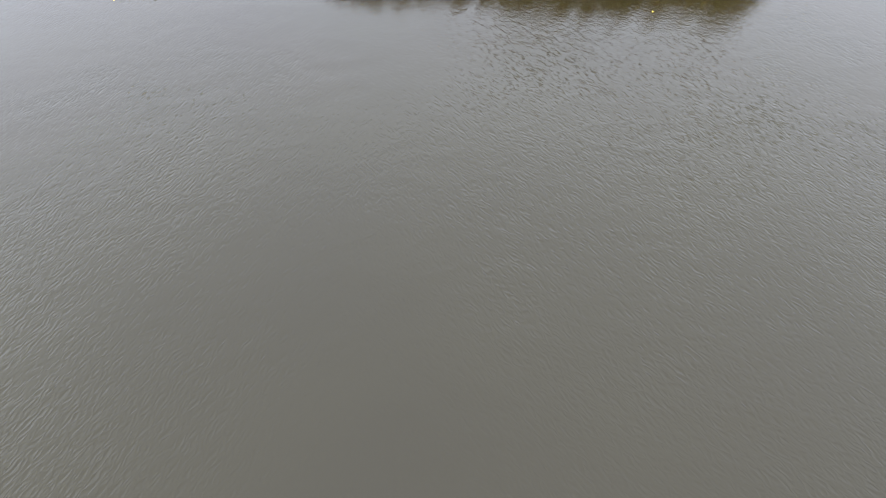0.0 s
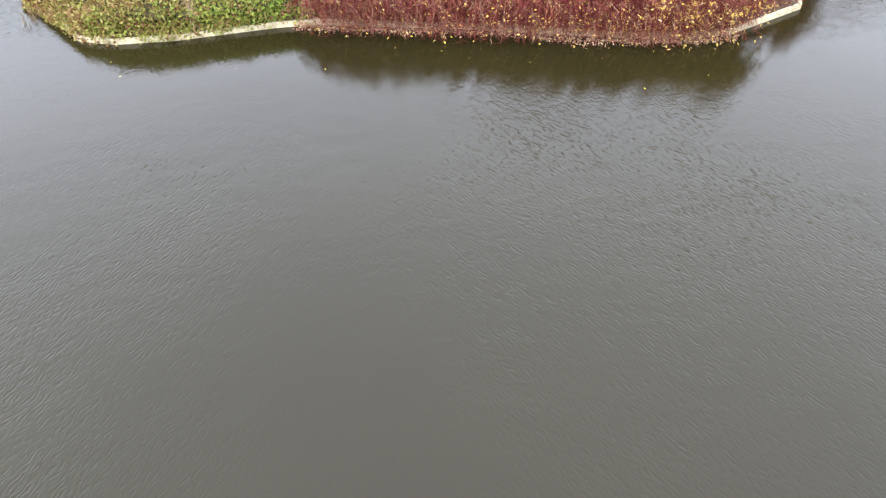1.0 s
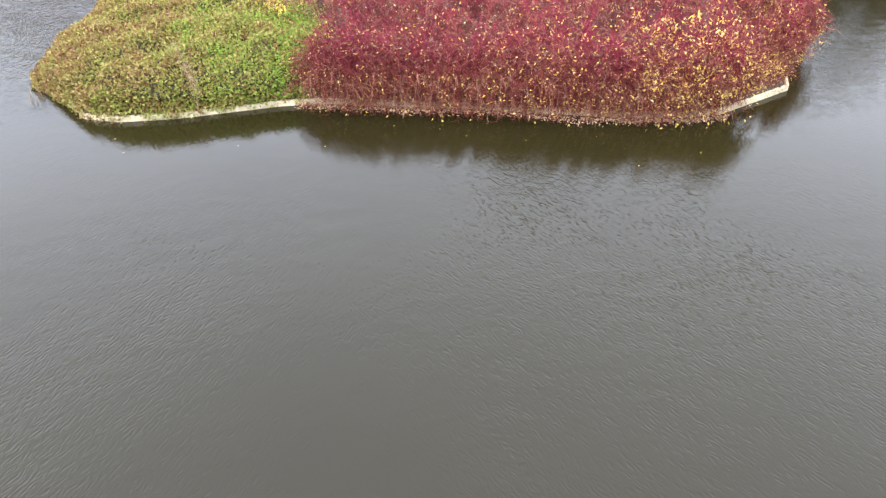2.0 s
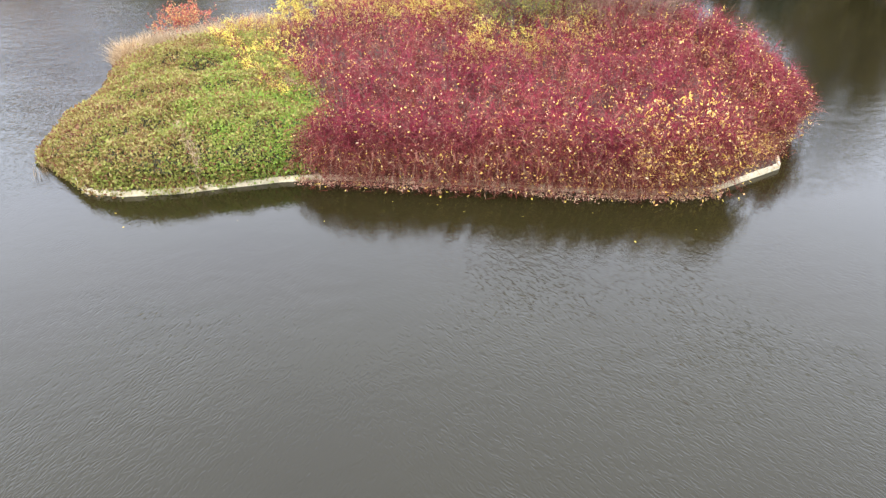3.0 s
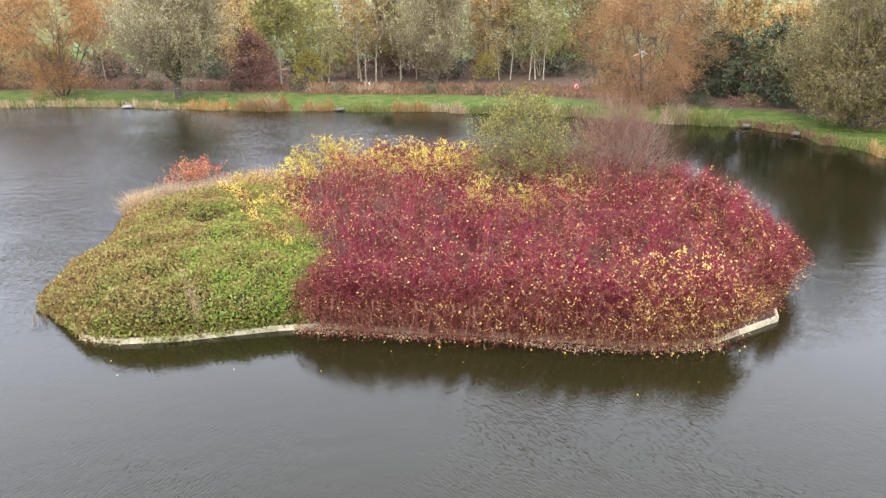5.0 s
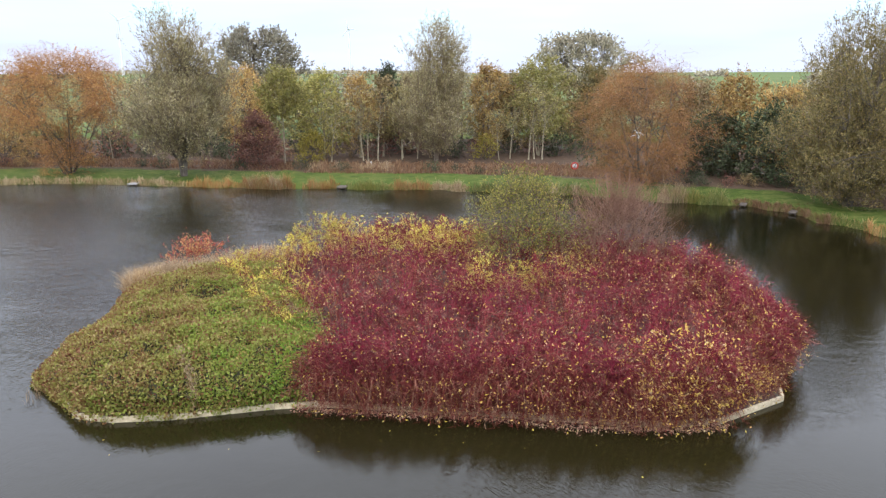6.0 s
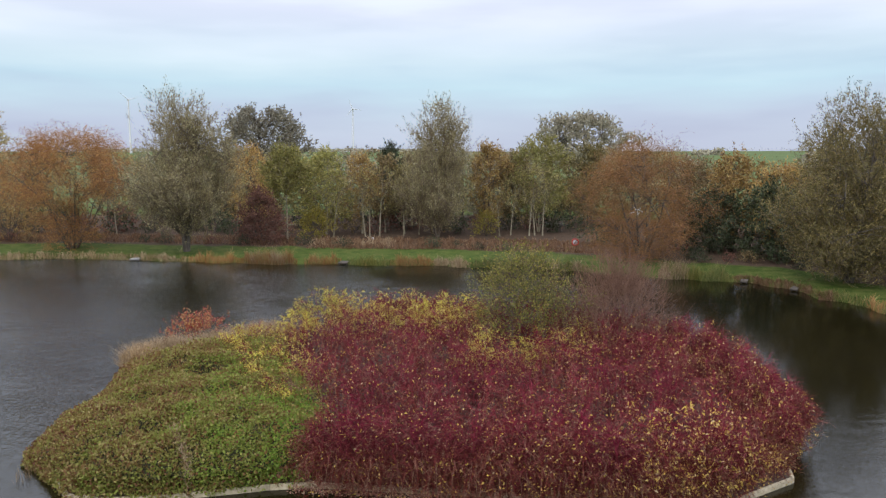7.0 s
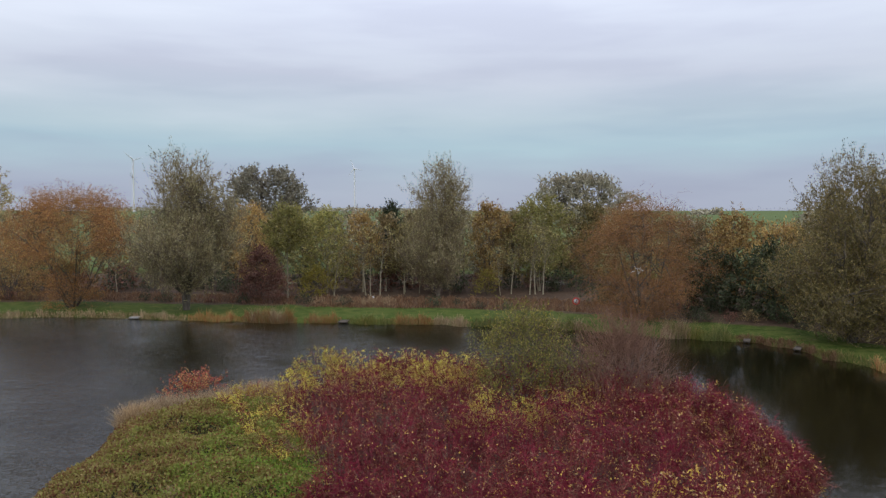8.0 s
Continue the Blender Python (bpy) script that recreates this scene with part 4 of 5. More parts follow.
    sp_ = (0.25 * twig_len + 0.045 * r) * loose
    st = cen[who] + g.normal(0, sp_, (n, 3))
    dirn = unit(out[who] * twig[0] * g.uniform(0.2, 1.2, n)[:, None] + np.array([0, 0, 1.0]) * twig[1] + g.normal(0, twig[2], (n, 3)))
    ln = twig_len * g.uniform(0.55, 1.25, n)
    mid = st + dirn * (ln * 0.5)[:, None]
    end = st + dirn * ln[:, None] + np.array([0, 0, -1.0]) * (droop * ln)[:, None]
    tw = np.stack((st, mid, end), 1)
    tw[:, :, 2] = np.maximum(tw[:, :, 2], 0.12)
    fine = slice(None) if twig_len < 1 and twigs > 4 else slice(None, None, 2)
    twig_piece = tubes(tw[:, fine], np.array([[1.0, 0.7, 0.3]])[:, fine] * twig_r * g.uniform(0.7, 1.2, (n, 1)), 3)
    # leaves
    q = n * leafs
    ow = np.repeat(np.arange(n), leafs)
    f = g.uniform(0.1, 1.05, q)[:, None]
    at = tw[ow, 0] * (1 - f) ** 2 + tw[ow, 1] * 2 * f * (1 - f) + tw[ow, 2] * f ** 2 + g.normal(0, 0.06 * twig_len, (q, 3))
    at[:, 2] = np.maximum(at[:, 2], 0.15)
    lw = unit(dirn[ow] * align + g.normal(0, 0.6, (q, 3)) + np.array([0, 0, -0.9]) * droop)
    leaf_piece = leaves(at, lw, leaf[0] * g.uniform(0.7, 1.3, q), leaf[1] * g.uniform(0.7, 1.3, q), g)
    return wood, twig_piece, leaf_piece


ROUND = (0.35, 0.8, 1.0, 0.95, 0.75, 0.3)
DOME = (0.75, 1.0, 1.0, 0.9, 0.65, 0.2)
SPIRE = (0.75, 1.0, 0.9, 0.62, 0.5, 0.25)
PLUME = (0.8, 1.0, 0.95, 0.75, 0.52, 0.4, 0.24)
CONE = (1.0, 0.9, 0.7, 0.5, 0.28, 0.05)


def tree(name, label, x, y, mats, category="tree", group="", turn=0.0, z=None, **form):
    bark, twig_mat, leaf_mat = mats
    ob = tagged(new(name), label, category, group)
    wood, tw, lv = woody(**form)
    part("trunk", mesh_of("trunk", wood, bark), ob)
    part("twig_growth", mesh_of("twig_growth", [tw], twig_mat), ob)["kind"] = "stuff"
    part("crown", mesh_of("crown", [lv], leaf_mat), ob)
    ob.matrix_basis = pose(x, y, float(land(x, y)) - 0.08 if z is None else z, 0, 0, turn)
    return ob


def bearing(px, d):
    """Sideways metres, at the distance d, of a sight line numbered across the view; 784 is straight ahead."""
    return (px - 784) / 1288.3 * d


def shore_at(px):
    """The place where the line of sight meets the far shore."""
    ds = np.linspace(44, 95, 500)
    s_ = beyond_shore(bearing(px, ds), ds)
    return float(ds[np.argmax(s_ > 0)])


def strip_at(px):
    """Width of the mown strip behind the far shore."""
    d_ = 76.0
    return float(np.interp(np.arctan2(d_, bearing(px, d_)), (0.9, 1.25, 1.6, 2.2), (5.6, 6.2, 7.6, 10.0)))


# the island's taller shrubs and the red bush at its back corner
tree("willow_shrub", "tall grey-green willow shrub at the back of the island", 4.2, 37.6, (TWIG, TWIG, SALLOW), "shrub", z=0.3, seed=131, h=4.9, r=3.0, base=0.7,
     clumps=230, profile=DOME, twig=(0.5, 0.9, 0.45), twig_len=0.85, twigs=9, leafs=6, leaf=(0.11, 0.055), trunk_r=0.09, stems=7, splay=0.6, steep=1.8, lobes=0.3, twig_r=0.006)
tree("twiggy_shrub", "leafless mauve-brown twiggy shrub at the back of the island", 8.9, 36.8, (MAUVE_TWIG, MAUVE_TWIG, MAUVE_BUD), "shrub", z=0.3, seed=132, h=4.4, r=2.8, base=0.8,
     clumps=190, profile=DOME, twig=(0.7, 1.0, 0.4), twig_len=0.95, twigs=12, leafs=2, leaf=(0.07, 0.04), trunk_r=0.08, stems=8, splay=0.6, steep=2.0, lobes=0.3, twig_r=0.009)
tree("red_leaved_bush", "rounded bush with orange-red and yellow autumn leaves", -13.3, 38.5, (TWIG, TWIG, FLAME), "bush", z=0.2, seed=133, h=1.55, r=1.75, base=0.2,
     clumps=50, profile=DOME, twig=(0.6, 0.7, 0.5), twig_len=0.5, twigs=8, leafs=7, leaf=(0.10, 0.06), trunk_r=0.05, stems=5, splay=0.5, steep=1.6, twig_r=0.006)

# the big willows by the water
tree("willow_tree", "tall grey-green willow with wind-swept top on the grass bank", -26.9, 76, (BARK, WILLOW_TWIG, GREY_WILLOW), seed=101, h=15.4, r=6.9, base=1.9, leaders=36,
     clumps=520, profile=(0.8, 1.0, 0.95, 0.8, 0.64, 0.56, 0.42), twig=(0.45, 1.0, 0.34), twig_len=1.6, twigs=11, leafs=9, leaf=(0.29, 0.07), align=1.3, droop=0.2, trunk_r=0.34, stems=3, splay=0.22, steep=1.6, lobes=0.4, lean=(-0.1, 0), twig_r=0.017, limbs=40)
tree("willow_tree", "tall grey-green willow leaning over the pond's edge", 32.0, 56.5, (BARK, WILLOW_TWIG, OLIVE_WILLOW), seed=102, h=14.3, r=6.2, base=0.2, leaders=40,
     clumps=600, profile=(0.9, 1.0, 0.97, 0.9, 0.8, 0.62, 0.4), twig=(0.45, 0.9, 0.4), twig_len=1.4, twigs=10, leafs=14, leaf=(0.21, 0.055), align=1.2, droop=0.2, trunk_r=0.3, stems=3, splay=0.3, steep=1.6, lobes=0.45, twig_r=0.010, limbs=44)
tree("willow_tree", "slender olive-grey willow among the birches", bearing(775, 88), 88, (WILLOW_TWIG, WILLOW_TWIG, GREY_WILLOW), seed=103, h=15.8, r=5.3, base=0.6, leaders=34,
     clumps=450, profile=PLUME, twig=(0.45, 1.0, 0.34), twig_len=1.6, twigs=10, leafs=10, leaf=(0.27, 0.07), align=1.3, droop=0.1, trunk_r=0.26, stems=3, splay=0.2, steep=1.7, lobes=0.4, twig_r=0.018, limbs=34)
tree("weeping_willow", "spreading willow with rusty orange twigs", bearing(128, 79), 79, (BARK, ORANGE_TWIG, ORANGE_WILLOW), seed=104, h=12.0, r=6.6, base=5.2,
     clumps=250, profile=(0.85, 1.0, 1.0, 0.92, 0.75, 0.4), twig=(0.5, 0.6, 0.5), twig_len=1.3, twigs=24, leafs=8, leaf=(0.15, 0.05), twig_r=0.014, droop=0.45, trunk_r=0.2, limbs=22, stems=6, splay=0.7, steep=1.5, lobes=0.35, inner=0.7)
tree("willow_bush", "low golden-orange willow bush at the foot of the spreading willow", bearing(118, 78), 78, (BARK, ORANGE_TWIG, ORANGE_WILLOW), "bush", seed=108, h=5.2, r=2.9, base=0.2,
     clumps=90, profile=DOME, twig=(0.6, 0.6, 0.5), twig_len=1.1, twigs=16, leafs=7, leaf=(0.14, 0.05), twig_r=0.012, droop=0.4, trunk_r=0.08, stems=6, splay=0.6, steep=1.5)
tree("willow_bush", "golden willow bush beside the spreading willow", bearing(12, 84), 84, (BARK, ORANGE_TWIG, GOLD), "bush", seed=109, h=7.4, r=3.6, base=0.3,
     clumps=110, profile=DOME, twig=(0.6, 0.6, 0.5), twig_len=1.1, twigs=12, leafs=8, leaf=(0.16, 0.07), twig_r=0.012, droop=0.3, trunk_r=0.1, stems=6, splay=0.6, steep=1.5)
tree("weeping_willow", "rounded willow with rusty orange twigs drooping to the bank", bearing(1140, 69), 69, (BARK, ORANGE_TWIG, ORANGE_WILLOW), seed=105, h=10.9, r=5.9, base=0.4,
     clumps=290, profile=(0.35, 0.6, 0.92, 1.0, 0.85, 0.35), twig=(0.5, 0.5, 0.5), twig_len=1.5, twigs=22, leafs=6, leaf=(0.14, 0.045), twig_r=0.013, droop=0.55, trunk_r=0.26, stems=4, splay=0.5, steep=1.5, lobes=0.3, inner=0.5)
gd = np.random.default_rng(5)
bx_, by_ = bearing(1132, 63.4), 63.4
st = np.tile((0.0, 0.0, 5.7), (9, 1)) + gd.normal(0, 0.22, (9, 3)) * (1, 0.3, 0.5)
en = st + gd.normal(0, 0.25, (9, 3)) * (1, 0.3, 1) + (0.05, -0.05, 0.12)
torn = tagged(new("broken_branch", mesh_of("broken_branch", [tubes(np.stack((st, (st + en) / 2 + gd.normal(0, 0.06, (9, 3)), en), 1), np.tile((0.03, 0.022, 0.01), (9, 1)), 5)], WHITE_WOOD)), "bleached broken branch caught in the orange willow", "branch")
torn.matrix_basis = pose(bx_, by_, 0.0)
# far crowns behind
tree("oak_tree", "broad grey-green tree rising behind the copse", bearing(468, 118), 118, (BARK, TWIG, DEEP), seed=106, h=16.0, r=8.4, base=4.0,
     clumps=560, profile=(0.6, 0.95, 1.0, 0.95, 0.8, 0.45), twig=(0.8, 0.6, 0.6), twig_len=0.85, twigs=6, leafs=10, leaf=(0.28, 0.18), trunk_r=0.5, lobes=0.16, inner=0.55, limbs=30, loose=0.7)
tree("oak_tree", "broad dark tree with sky showing through its crown", bearing(1030, 135), 135, (BARK, TWIG, DEEP), seed=107, h=15.7, r=9.6, base=7.0,
     clumps=380, profile=(0.6, 0.95, 1.0, 0.95, 0.75, 0.4), twig=(0.8, 0.5, 0.6), twig_len=0.8, twigs=7, leafs=11, leaf=(0.29, 0.19), trunk_r=0.5, lobes=0.25, inner=0.6, limbs=30, loose=0.7)
MID = (
    # bearing, distance, height, radius, crown base, leaf, bark, profile, clumps, name, label
    (-8, 96, 15.8, 3.4, 1.5, GREY_WILLOW, BARK, SPIRE, 110, "poplar_tree", "grey-green poplar at the copse's end"),
    (445, 96, 11.2, 3.6, 1.5, GOLD, BARK, ROUND, 110, "birch_tree", "golden-brown birch in the copse"),
    (508, 86, 11.0, 2.6, 7.6, LIME_TREE, PALE_BARK, ROUND, 110, "birch_tree", "yellow-green birch with a pale bare trunk"),
    (578, 90, 10.4, 3.4, 2.6, LIME_TREE, PALE_BARK, DOME, 100, "birch_tree", "thin yellow-green birch with a pale trunk"),
    (642, 91, 9.8, 2.6, 2.8, GOLD, PALE_BARK, DOME, 70, "birch_tree", "thin golden-brown birch with a pale trunk"),
    (682, 92, 9.6, 2.2, 3.0, BROWN, PALE_BARK, DOME, 60, "birch_tree", "thin brown birch with a pale trunk"),
    (692, 98, 10.9, 3.4, 0.6, DARK, BARK, CONE, 170, "conifer_tree", "dark evergreen tree between birches"),
    (716, 91, 8.4, 1.8, 3.4, OLIVE, PALE_BARK, DOME, 50, "birch_tree", "slim olive birch with a pale trunk"),
    (868, 93, 11.0, 2.9, 2.0, GOLD, BARK, ROUND, 100, "birch_tree", "golden-brown tree in the copse"),
    (912, 95, 10.2, 2.8, 1.5, BROWN, BARK, ROUND, 90, "birch_tree", "brown autumn tree in the copse"),
    (955, 92, 12.0, 4.2, 3.0, LIME_TREE, PALE_BARK, ROUND, 140, "ash_tree", "yellow-green tree with several pale trunks"),
    (1042, 98, 10.8, 4.2, 0.6, OLIVE_WILLOW, BARK, DOME, 140, "hawthorn_tree", "dense grey-green tree behind the lifebuoy"),
    (1224, 88, 8.9, 3.0, 0.6, BROWN, BARK, DOME, 110, "hawthorn_tree", "brown twiggy tree beside the orange willow"),
    (1302, 76, 9.95, 3.5, 1.2, GOLD, BARK, ROUND, 130, "maple_tree", "orange-brown maple at the wood's edge"),
    (1385, 71, 9.05, 2.95, 1.0, GOLD, BARK, ROUND, 100, "maple_tree", "orange-yellow maple beside the holly"),
    (1372, 69, 7.05, 3.4, 0.2, DARK, BARK, DOME, 150, "holly_tree", "dark glossy evergreen holly"),
    (1268, 74, 6.3, 2.8, 0.2, DARK, BARK, DOME, 110, "holly_tree", "dark evergreen at the wood's edge"),
)
for i, (px, d, h, r, base, leaf_m, bark, prof, n, name, label) in enumerate(MID):
    tree(name, label, bearing(px, d), d, (bark, TWIG, leaf_m), group="trees of the copse", seed=200 + i, h=h * 0.96, r=r, base=base * 0.7, clumps=n, profile=prof,
         twig=(0.7, 0.6, 0.5), twig_len=1.1, twigs=6, leafs=12, leaf=(0.28, 0.13), trunk_r=0.13, steep=1.3, lobes=0.35, limbs=12, loose=0.6,
         stems=4 if name == "ash_tree" else 1, splay=0.35)

# the copse's back rows: a few kinds, set over and over
FILL = [tree("copse_tree", label, bearing(px, d), d, (BARK, TWIG, leaf_m), group="back rows of the copse", seed=300 + i, h=10.0, r=3.5, base=1.0, clumps=46, profile=prof,
             twig=(0.7, 0.6, 0.5), twig_len=1.15, twigs=6, leafs=7, leaf=(0.34, 0.19), trunk_r=0.15, steep=1.3, lobes=0.4, limbs=10, loose=0.65)
        for i, (leaf_m, prof, label, px, d) in enumerate((
            (BROWN, DOME, "brown autumn tree deep in the copse", 400, 104), (OLIVE, ROUND, "olive autumn tree deep in the copse", 540, 103),
            (DEEP, DOME, "grey-green tree deep in the copse", 620, 105), (BROWN, ROUND, "brown half-bare tree deep in the copse", 740, 104),
            (OLIVE, DOME, "olive-brown tree deep in the copse", 850, 106)))]
g = np.random.default_rng(77)
for px in list(range(-150, 70, 36)) + list(range(200, 1260, 34)) + list(range(1420, 1760, 36)):
    d = g.uniform(100, 114)
    sc = g.uniform(0.82, 1.02)
    ob = copy_thing(FILL[int(g.integers(0, 5))], pose(bearing(px + g.normal(0, 8), d), d, float(land(bearing(px, d), d)) - 0.1, 0, 0, g.uniform(0, 360)))
    ob.scale = (sc * g.uniform(0.9, 1.15), sc, sc * g.uniform(0.92, 1.06))

# the four beyond 1600 are unseen, added to darken the water's reflections
for px, d, sc in ((1205, 96, 0.86), (1240, 98, 0.66), (1278, 95, 0.6), (1316, 99, 0.6), (1352, 94, 0.6), (1392, 97, 0.62), (1430, 90, 0.9), (1455, 72, 1.1), (1505, 70, 1.25), (1560, 68, 1.25), (1640, 60, 0.9), (1700, 56, 1.0), (1760, 52, 1.0), (1840, 50, 1.05)):
    ob = copy_thing(FILL[int(g.integers(0, 5))], pose(bearing(px, d), d, float(land(bearing(px, d), d)) - 0.1, 0, 0, g.uniform(0, 360)))
    ob.scale = (sc * 1.1, sc, sc)

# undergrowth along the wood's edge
# the two DARK kinds carry the undergrowth's shade in their leaf colour
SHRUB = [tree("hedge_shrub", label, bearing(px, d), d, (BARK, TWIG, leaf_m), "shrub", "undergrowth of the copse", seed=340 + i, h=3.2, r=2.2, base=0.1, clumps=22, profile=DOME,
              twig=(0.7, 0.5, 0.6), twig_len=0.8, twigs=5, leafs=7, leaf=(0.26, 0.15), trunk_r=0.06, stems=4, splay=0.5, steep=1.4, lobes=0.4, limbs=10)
         for i, (leaf_m, label, px, d) in enumerate(((BROWN, "brown shrub in the undergrowth", 40, 92), (DARK, "dark shrub with the wood's shade in its leaf colour", 210, 93),
                                                     (DARK, "undergrowth shrub darkened by shade put in its leaf colour", 380, 92), (RUSSET, "russet shrub in the undergrowth", 1210, 76)))]
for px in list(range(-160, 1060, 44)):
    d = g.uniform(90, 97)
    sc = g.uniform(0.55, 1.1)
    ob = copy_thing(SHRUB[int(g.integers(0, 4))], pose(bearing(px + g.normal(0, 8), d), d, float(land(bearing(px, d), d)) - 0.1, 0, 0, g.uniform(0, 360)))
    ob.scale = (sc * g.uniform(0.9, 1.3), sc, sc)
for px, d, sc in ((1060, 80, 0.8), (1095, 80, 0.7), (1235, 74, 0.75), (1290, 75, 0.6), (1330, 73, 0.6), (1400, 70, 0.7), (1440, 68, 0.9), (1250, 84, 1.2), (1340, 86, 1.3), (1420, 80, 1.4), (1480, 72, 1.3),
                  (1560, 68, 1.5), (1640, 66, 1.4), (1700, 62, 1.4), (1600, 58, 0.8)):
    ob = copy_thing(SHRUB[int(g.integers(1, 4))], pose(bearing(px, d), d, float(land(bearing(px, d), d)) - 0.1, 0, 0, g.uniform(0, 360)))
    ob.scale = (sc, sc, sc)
for px in list(range(-140, 1010, 52)) + list(range(1215, 1420, 34)):
    if 940 < px < 1070 or 620 < px < 700:
        continue
    d = shore_at(px) + strip_at(px) + g.uniform(0.3, 2.6)
    sc = g.uniform(0.24, 0.48)
    x = bearing(px + g.normal(0, 12), d)
    ob = copy_thing(SHRUB[int(g.integers(0, 4))], pose(x, d, float(land(x, d)) - 0.05, 0, 0, g.uniform(0, 360)))
    ob.scale = (sc * g.uniform(1.0, 1.6), sc, sc)
SAPLING = tree("birch_sapling", "slim half-bare birch sapling with a pale stem", bearing(655, 87), 87, (PALE_BARK, TWIG, OLIVE), group="saplings at the wood's edge", seed=371, h=6.4, r=1.3, base=2.2,
               clumps=18, profile=ROUND, twig=(0.6, 0.8, 0.4), twig_len=0.8, twigs=6, leafs=5, leaf=(0.18, 0.08), trunk_r=0.07, steep=1.6, limbs=6)
for px, d, sc, lean_ in ((590, 87, 1.15, 7), (647, 88, 1.2, -5), (672, 87.5, 1.3, 3), (715, 89, 1.05, 0), (742, 90, 1.0, 4), (886, 88, 0.9, -6), (905, 89, 1.1, 5), (938, 88, 1.2, 4), (948, 88.5, 1.3, -3), (962, 88, 1.25, 2), (420, 92, 1.1, 3), (205, 90, 1.1, -4)):
    ob = copy_thing(SAPLING, pose(bearing(px, d), d, float(land(bearing(px, d), d)) - 0.1, 0, lean_, g.uniform(-20, 20)))
    ob.scale = (sc, sc, sc * 1.05)
tree("beech_bush", "conical dark russet beech bush on the grass edge", bearing(464, 83), 83, (BARK, TWIG, RUSSET), "bush", seed=361, h=5.9, r=2.7, base=0.1,
     clumps=130, profile=(1.0, 1.0, 0.9, 0.7, 0.5, 0.2), twig=(0.9, 0.3, 0.5), twig_len=0.8, twigs=8, leafs=9, leaf=(0.2, 0.11), trunk_r=0.09, stems=3, splay=0.3, steep=1.0)

tree("hazel_bush", "low yellow-green hazel bush at the wood's edge", bearing(556, 87), 87, (BARK, TWIG, HAZEL), "bush", seed=362, h=3.3, r=1.9, base=0.2,
     clumps=46, profile=DOME, twig=(0.7, 0.5, 0.5), twig_len=0.7, twigs=7, leafs=9, leaf=(0.17, 0.11), trunk_r=0.05, stems=5, splay=0.5, steep=1.3)
tree("hazel_bush", "small yellow-leaved hazel among the birch stems", bearing(862, 88), 88, (BARK, TWIG, HAZEL), "bush", seed=363, h=3.0, r=1.5, base=0.3,
     clumps=34, profile=DOME, twig=(0.7, 0.5, 0.5), twig_len=0.7, twigs=6, leafs=8, leaf=(0.16, 0.1), trunk_r=0.05, stems=4, splay=0.5, steep=1.3)


def fallen_log(px, d, length, radius, turn, mat, label):
    """A felled trunk with a stub of a branch, lying on the wood's floor."""
    g = np.random.default_rng(px)
    u = np.linspace(-0.5, 0.5, 7)
    pts = np.column_stack((u * length, g.normal(0, 0.05, 7), radius * 0.9 + g.normal(0, 0.03, 7)))[None]
    stub = np.array([[(0.2 * length, 0, radius), (0.23 * length, -0.2, radius + 0.3), (0.27 * length, -0.3, radius + 0.65)]])
    ob = tagged(new("fallen_log", mesh_of("fallen_log", [tubes(pts, radius * np.array([[0.7, 1.0, 1.0, 0.95, 0.85, 0.75, 0.4]]), 8), tubes(stub, np.array([[0.4, 0.3, 0.15]]) * radius, 5)], mat)), label, "log", "fallen logs in the copse")
    x = bearing(px, d)
    ob.matrix_basis = pose(x, d, float(land(x, d)) + 0.1, 0, 0, turn)
    return ob


fallen_log(520, 98.5, 3.4, 0.2, 4, PALE_BARK, "pale fallen birch log on the dark wood floor")
fallen_log(727, 98.5, 2.4, 0.22, -5, PALE_BARK, "short pale fallen log behind the birches")
fallen_log(985, 97.5, 3.4, 0.24, 3, GREY_BARK, "grey weathered log under the ash tree")

# ---------------------------------------------------------------- reeds and rough grass along the far shore
def reed_bed(px0, px1, height, mat, label, dens=26, deep=(-0.5, 0.8), seed=0, name="reed_bed", width=0.03, lean=0.34):
    g = np.random.default_rng(seed + 900)
    d0 = shore_at((px0 + px1) / 2)
    n = int((px1 - px0) / 1288 * d0 * (deep[1] - deep[0]) * dens * 4.2)
    px = g.uniform(px0, px1, n)
    knots = np.linspace(px0, px1, 12)
    dd = np.interp(px, knots, [shore_at(k_) for k_ in knots]) + g.uniform(*deep, n)
    x, y = bearing(px, dd), dd
    at = np.column_stack((x, y, np.maximum(land(x, y), -0.1) - 0.05))
    lump = 0.45 + 0.6 * np.abs(np.sin(px * 0.17 + seed) * np.sin(px * 0.071 + 2 * seed)) + 0.12 * np.sin(px * 0.9)
    ends = np.clip(np.minimum(px - px0, px1 - px) / 14, 0.35, 1)
    return tagged(new(name, mesh_of(name, [blades(at, height * lump * ends * g.uniform(0.5, 1.15, n), g.uniform(0.7, 1.5, n) * width, lean, g)], mat)), label, "reeds", kind="stuff")


